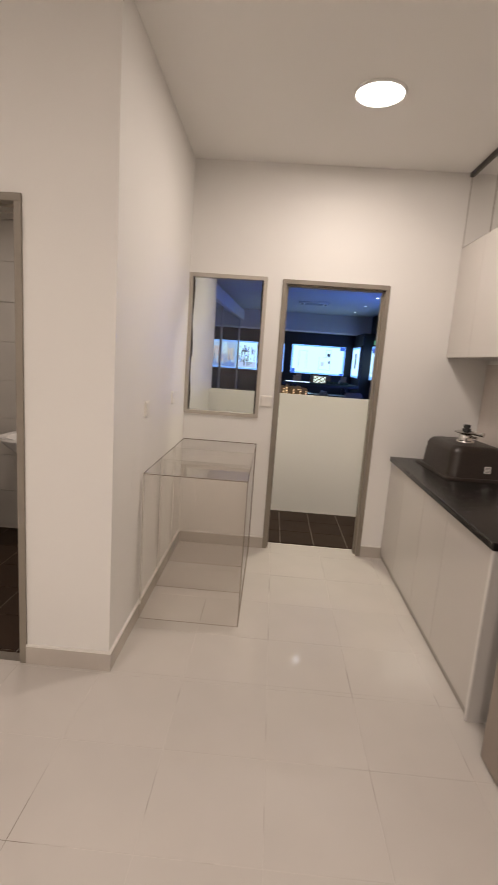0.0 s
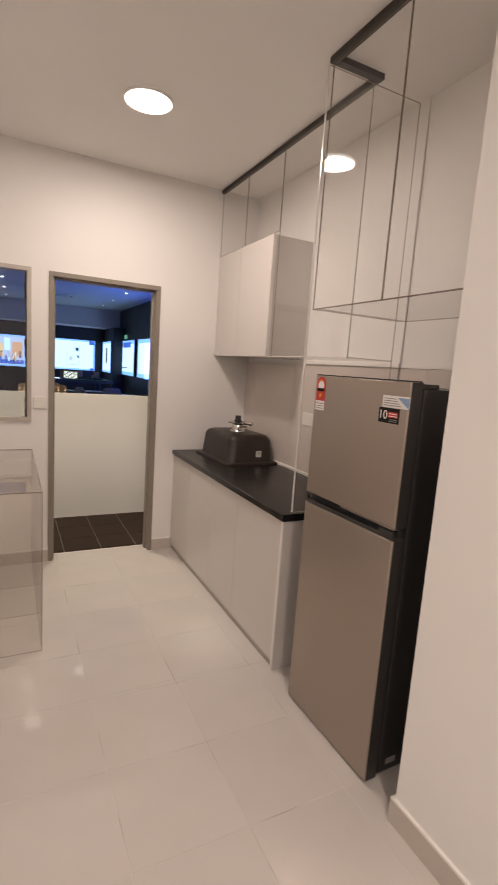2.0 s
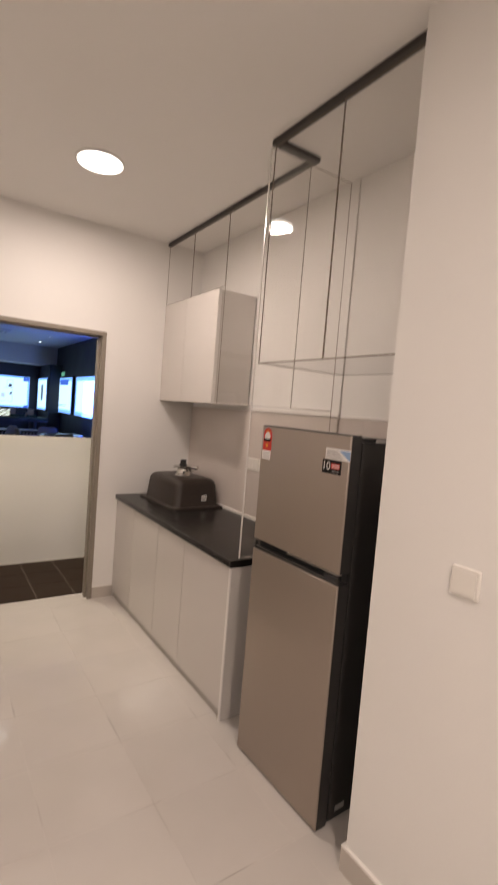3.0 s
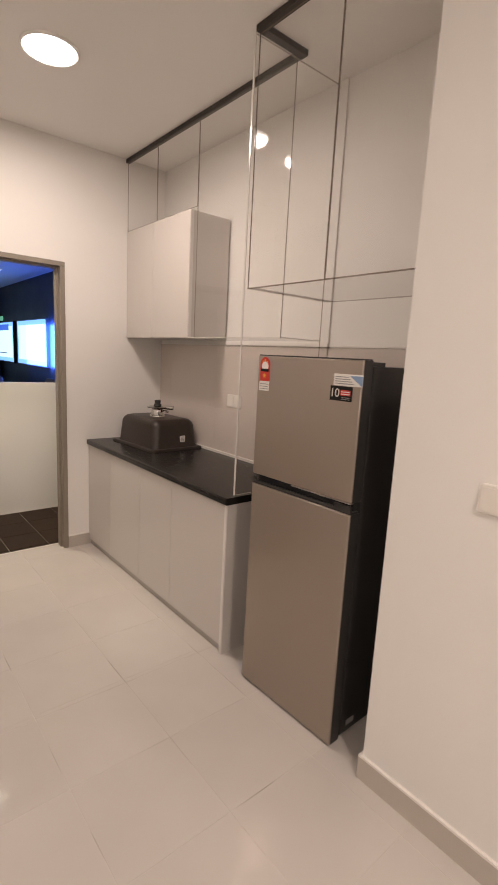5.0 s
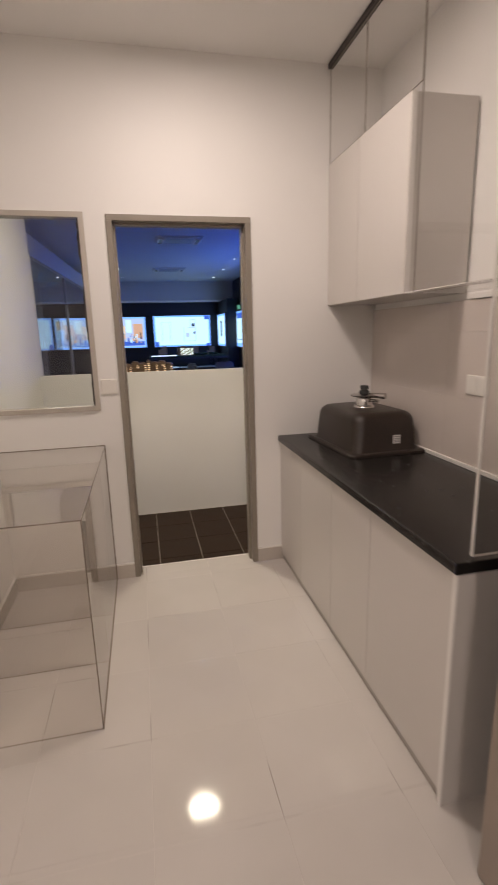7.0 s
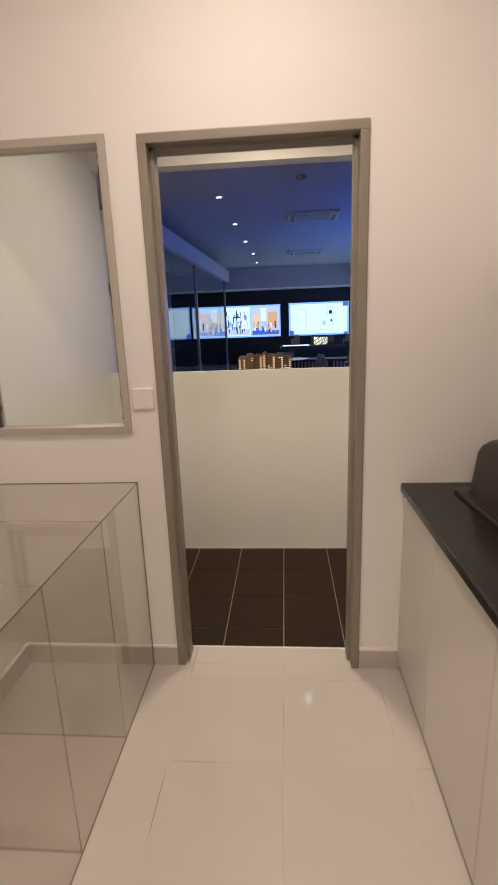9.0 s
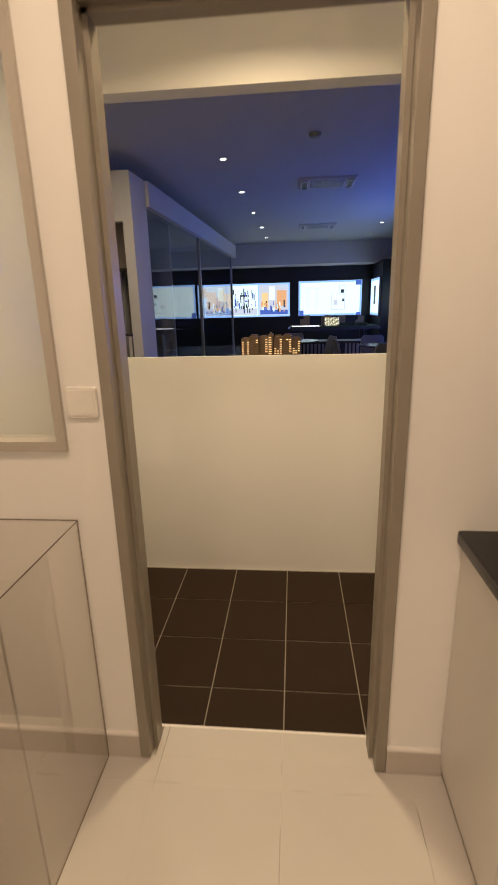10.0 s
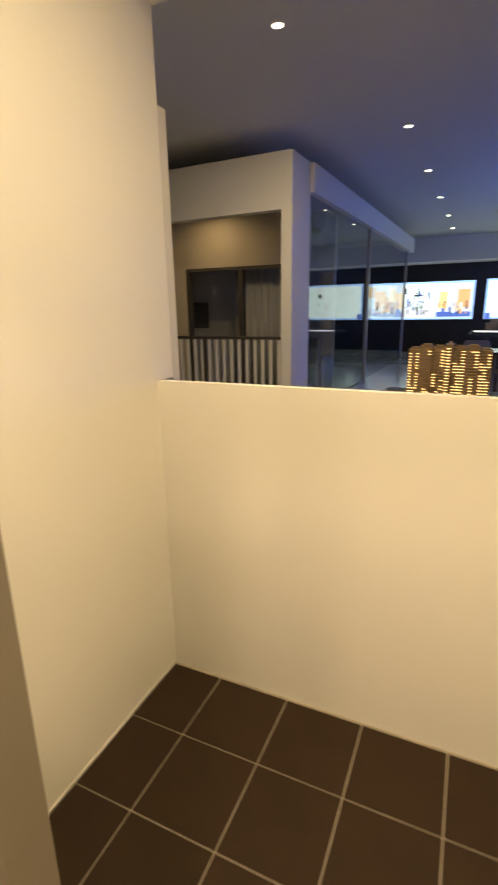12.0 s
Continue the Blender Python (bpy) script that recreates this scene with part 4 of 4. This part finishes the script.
# ---- lit building model ----
def building_model():
    t = thing("model_plinth", 0.235, 8.6, G_FLOOR, "dark display plinth under the lit building model", "plinth")
    part("body", boxes((-0.55, -0.32, 0, 0.55, 0.32, 0.59), bevel=0.01), TABLE_TOP, t)
    part("top", boxes((-0.58, -0.35, 0.591, 0.58, 0.35, 0.625), bevel=0.005), BRONZE, t)
    b = thing("building_model", 0.235, 8.6, G_FLOOR + 0.626, "lit scale model of an apartment block with glowing windows", "scale model")
    rnd = random.Random(4)
    bits = [rnd.random() < 0.5 for k in range(120)]
    for n, (x0, x1, y0, h) in enumerate(((-0.35, -0.25, -0.06, 0.42), (-0.25, -0.14, -0.10, 0.45), (-0.14, -0.03, -0.06, 0.44), (-0.03, 0.03, -0.11, 0.47), (0.03, 0.14, -0.06, 0.44), (0.14, 0.25, -0.10, 0.45), (0.25, 0.35, -0.06, 0.42))):
        w = part("tower", boxes((x0 + 0.001, y0, 0, x1 - 0.001, 0.1, h)), MODEL_WALL, b)
        lit, slabs = bmesh.new(), bmesh.new()
        middle = x1 - x0 < 0.08
        cols = 1 if middle else 3
        wide = (x1 - x0 - 0.010) / cols
        dim = bmesh.new()
        for f in range(int(h / 0.0265)):
            z = 0.004 + f * 0.0265
            put(slabs, x0 + 0.002, y0 - 0.008, z + 0.018, x1 - 0.002, y0 - 0.0003, z + 0.022)
            for c in range(cols):
                a = x0 + 0.007 + c * wide
                on = middle or bits[(n * 3 + c) * 5 + (f + c) // 4 % 5] and rnd.random() < 0.93
                put(lit if on else dim, a, y0 - 0.003, z + 0.002, a + wide - (0.018 if middle else 0.008), y0 - 0.0004, z + 0.0115)
        tagged(part("window_light", lit, WINDOW_LIT, w, "rows of glowing windows"), kind="stuff")
        if dim.verts:
            tagged(part("dim_window", dim, WINDOW_DIM, w), kind="stuff")
        tagged(part("balcony_slab", slabs, MODEL_WALL, w), kind="stuff")
        part("roof_house", boxes((x0 + 0.02, y0 + 0.03, h, x1 - 0.02, 0.06, h + 0.018)), MODEL_WALL, w)


building_model()


# ---- site model on its table ----
def site_model():
    t = thing("model_table", 1.65, 17.6, G_FLOOR, "dark display table carrying a landscape model", "table")
    part("top", boxes((-1.3, -0.65, 0.70, 1.3, 0.65, 0.76), bevel=0.008), TABLE_TOP, t)
    for x in (-0.9, 0.9):
        for y in (-0.45, 0.45):
            part("leg", boxes((x - 0.04, y - 0.04, 0, x + 0.04, y + 0.04, 0.699)), BRONZE, t)
    s = thing("site_model", 1.65, 17.6, G_FLOOR + 0.761, "landscape scale model with one lit building", "scale model")
    part("base", boxes((-1.25, -0.6, 0, 1.25, 0.6, 0.04)), MODEL_GREEN, s)
    part("light_pad", boxes((-1.2, -0.58, 0.041, -0.4, -0.1, 0.055)), glow("model_light_pad", (0.62, 0.72, 1.0), 1.6), s, "glowing white pad")
    part("lit_building", boxes((-0.25, -0.25, 0.041, 0.18, 0.0, 0.28)), MODEL_WALL, s)
    lit = bmesh.new()
    for i in range(9):
        for j in range(8):
            if (i * 5 + j * 3) % 4:
                put(lit, -0.24 + i * 0.046, -0.254, 0.055 + j * 0.028, -0.205 + i * 0.046, -0.2505, 0.072 + j * 0.028)
    part("window_light", lit, WINDOW_PALE, s, "pale glowing windows")
    rnd = random.Random(2)
    for k in range(10):
        x, y, h = rnd.uniform(-0.9, 0.9), rnd.uniform(0.1, 0.42), rnd.uniform(0.12, 0.36)
        part("block", boxes((x - 0.09, y - 0.06, 0.041, x + 0.09, y + 0.06, 0.041 + h)), MODEL_WALL, s)
    tree = mesh_of("tree", lathe([(0.004, 0.04), (0.03, 0.06), (0.036, 0.085), (0.02, 0.115), (0.004, 0.12)], 7), MODEL_GREEN)
    for k in range(40):
        o = new("tree", tree)
        o.parent = s
        o.matrix_basis = pose(rnd.uniform(0.22, 0.97), rnd.uniform(-0.46, 0.05), 0)


site_model()


# ---- counter, tables and chairs ----
counter = thing("reception_counter", 1.3, 12.7, G_FLOOR, "counter faced with pale vertical slats", "counter")
part("body", boxes((-0.7, 0, 0, 0.6, 0.5, 0.66)), TABLE_TOP, counter)
part("top", boxes((-0.74, -0.05, 0.661, 0.64, 0.54, 0.70), bevel=0.006), BRONZE, counter)
slat = mesh_of("slat", boxes((-0.022, -0.02, 0.02, 0.022, -0.0005, 0.65)), G_METAL)
for k in range(17):
    if k != 11:
        o = new("slat", slat)
        o.parent = counter
        o.matrix_basis = pose(-0.66 + k * 0.076, 0, 0)


def chair(x, y, turn):
    p = thing("chair", x, y, G_FLOOR, "grey moulded shell chair at a gallery table", "chair", "gallery chairs", turn)
    part("seat", loft([(0.40, 0.40, 0.10, 0.43, 0, 0), (0.45, 0.44, 0.12, 0.46, 0, 0), (0.44, 0.43, 0.12, 0.475, 0, 0)]), CHAIR_SHELL, p, smooth=True)
    back = loft([(0.42, 0.05, 0.02, 0.47, 0, 0.2), (0.46, 0.05, 0.02, 0.62, 0, 0.24), (0.42, 0.04, 0.018, 0.80, 0, 0.29), (0.34, 0.03, 0.012, 0.84, 0, 0.30)])
    part("backrest", back, CHAIR_SHELL, p, smooth=True)
    for sx in (-1, 1):
        for sy in (-1, 1):
            leg = tube(sx * 0.17, sy * 0.16, 0, 0.43, 0.014, 0.018, 10)
            part("leg", leg, G_METAL, p)
    return p


def table(x, y):
    p = thing("table", x, y, G_FLOOR, "round dark gallery meeting table", "table", "gallery tables")
    part("tabletop", lathe([(0.44, 0.72), (0.45, 0.73), (0.45, 0.74), (0.44, 0.75)], 36), TABLE_TOP, p, smooth=True)
    part("column", tube(0, 0, 0.02, 0.72, 0.04), G_METAL, p, smooth=True)
    part("foot", lathe([(0.26, 0), (0.26, 0.01), (0.08, 0.02)], 30), G_METAL, p)


table(2.05, 11.1)
chair(1.5, 11.3, 95)
chair(2.0, 11.85, 5)
chair(2.65, 11.2, -80)
chair(1.8, 10.4, 200)
table(0.55, 12.3)
chair(0.95, 12.0, -75)
chair(0.5, 12.95, 0)

sofa = thing("armchair", -2.3, 12.0, G_FLOOR, "pale upholstered armchair behind the glass", "armchair", turn=180)
part("seat", boxes((-0.38, -0.35, 0.2, 0.38, 0.3, 0.45), bevel=0.05), UPHOLSTERY, sofa, smooth=True)
part("backrest", boxes((-0.42, 0.22, 0.2, 0.42, 0.42, 0.95), bevel=0.06), UPHOLSTERY, sofa, smooth=True)
for sx in (-1, 1):
    part("arm", boxes((sx * 0.40 - 0.06, -0.36, 0.1, sx * 0.40 + 0.06, 0.22, 0.64), bevel=0.04), UPHOLSTERY, sofa, smooth=True)
    part("leg", boxes((sx * 0.34 - 0.025, -0.3, 0, sx * 0.34 + 0.025, -0.25, 0.12)), BRONZE, sofa)
    part("leg", boxes((sx * 0.34 - 0.025, 0.25, 0, sx * 0.34 + 0.025, 0.3, 0.2)), BRONZE, sofa)


# ---- tiles, piece by piece ----
def lay(name, parent, mat, x_lines, y_lines, z, gap, clip, thick=0.008, axis="z"):
    """Tiles between the joint lines, cut to clip = (x0, y0, x1, y1); alike tiles share a mesh."""
    made = {}
    for a, b in zip(x_lines, x_lines[1:]):
        for c, d in zip(y_lines, y_lines[1:]):
            x0, x1 = max(a + gap / 2, clip[0]), min(b - gap / 2, clip[2])
            y0, y1 = max(c + gap / 2, clip[1]), min(d - gap / 2, clip[3])
            if x1 - x0 < 0.012 or y1 - y0 < 0.012:
                continue
            w, h = round(x1 - x0, 4), round(y1 - y0, 4)
            if (w, h) not in made:
                e = 0.0012
                bm = loft([(w, h, e, -thick, 0, 0), (w, h, e, -e * 0.6, 0, 0), (w - e, h - e, e, 0, 0, 0)], 1)
                made[w, h] = mesh_of(name, bm, mat)
            o = new(name, made[w, h])
            o.parent = parent
            cx, cy = (x0 + x1) / 2, (y0 + y1) / 2
            if axis == "z":
                m = pose(cx, cy, z + random.uniform(-0.0002, 0.0002))
            elif axis == "x":     # on a wall facing -x: x_lines are y, y_lines are z
                m = pose(z, cx, cy, 0, -90, 0)
                m = Matrix.Translation((z, cx, cy)) @ Matrix(((0, 0, -1, 0), (-1, 0, 0, 0), (0, 1, 0, 0), (0, 0, 0, 1)))
            else:                 # on a wall facing -y: x_lines are x, y_lines are z
                m = Matrix.Translation((cx, z, cy)) @ Matrix(((1, 0, 0, 0), (0, 0, -1, 0), (0, 1, 0, 0), (0, 0, 0, 1)))
            o.matrix_basis = m


def lines(start, step, low, high):
    n0, n1 = math.floor((low - start) / step), math.ceil((high - start) / step)
    return [start + step * k for k in range(n0, n1 + 1)]


P = 0.3965
lay("tile", floor, FLOOR_TILE, lines(0.067, P, LEFT, BACK), lines(1.908, 0.4005, BATH, 4.1), 0, 0.0022, (LEFT, BATH, BACK, FAR), 0.0006)
lay("tile", floor, FLOOR_TILE, lines(0.067, P, 0, 0.8), [FAR - 0.001, 4.116], 0, 0.0022, (0.046, FAR, 0.742, 4.1155), 0.0006)
lay("tile", floor, FLOOR_TILE, lines(0.067, P, X0, BACK), lines(1.908, 0.4005, Y0, BATH), 0, 0.0022, (X0, Y0, BACK, BATH), 0.0006)
lay("tile", yard_floor, DARK_TILE, lines(0.161, 0.303, LEFT, YARD_RIGHT), lines(5.342, 0.309, 4.1, HALF), YARD, 0.0055, (LEFT + 0.02, 4.126, YARD_RIGHT, HALF), 0.003)
lay("tile", bath_floor, DARK_TILE, lines(-1.2, 0.305, -2.6, LEFT), lines(2.45, 0.305, BATH, 4.1), -0.026, 0.005, (-2.6, BATH + 0.1, LEFT - 0.12, 4.02), 0.003)
lay("tile", splash, SPLASH, lines(2.62, 0.6, NIB_END, FAR), lines(0.85, 0.30, 0.8, 1.585), BACK - 0.012, 0.001, (STEP, 0.802, FAR - 0.002, 1.585), 0.0006, "x")
lay("tile", splash, SPLASH, lines(2.62, 0.6, NIB_END, STEP), lines(0.85, 0.30, 0.8, 1.585), NICHE - 0.012, 0.001, (NIB_END + 0.014, 0.802, STEP - 0.008, 1.585), 0.0006, "x")
lay("tile", wall_bath_rear, BATH_TILE, lines(-1.3, 0.6, -2.6, LEFT), lines(0.0, 0.3, 0, 2.5), 4.012, 0.004, (-2.6, -0.02, LEFT - 0.12, 2.5), 0.007, "y")
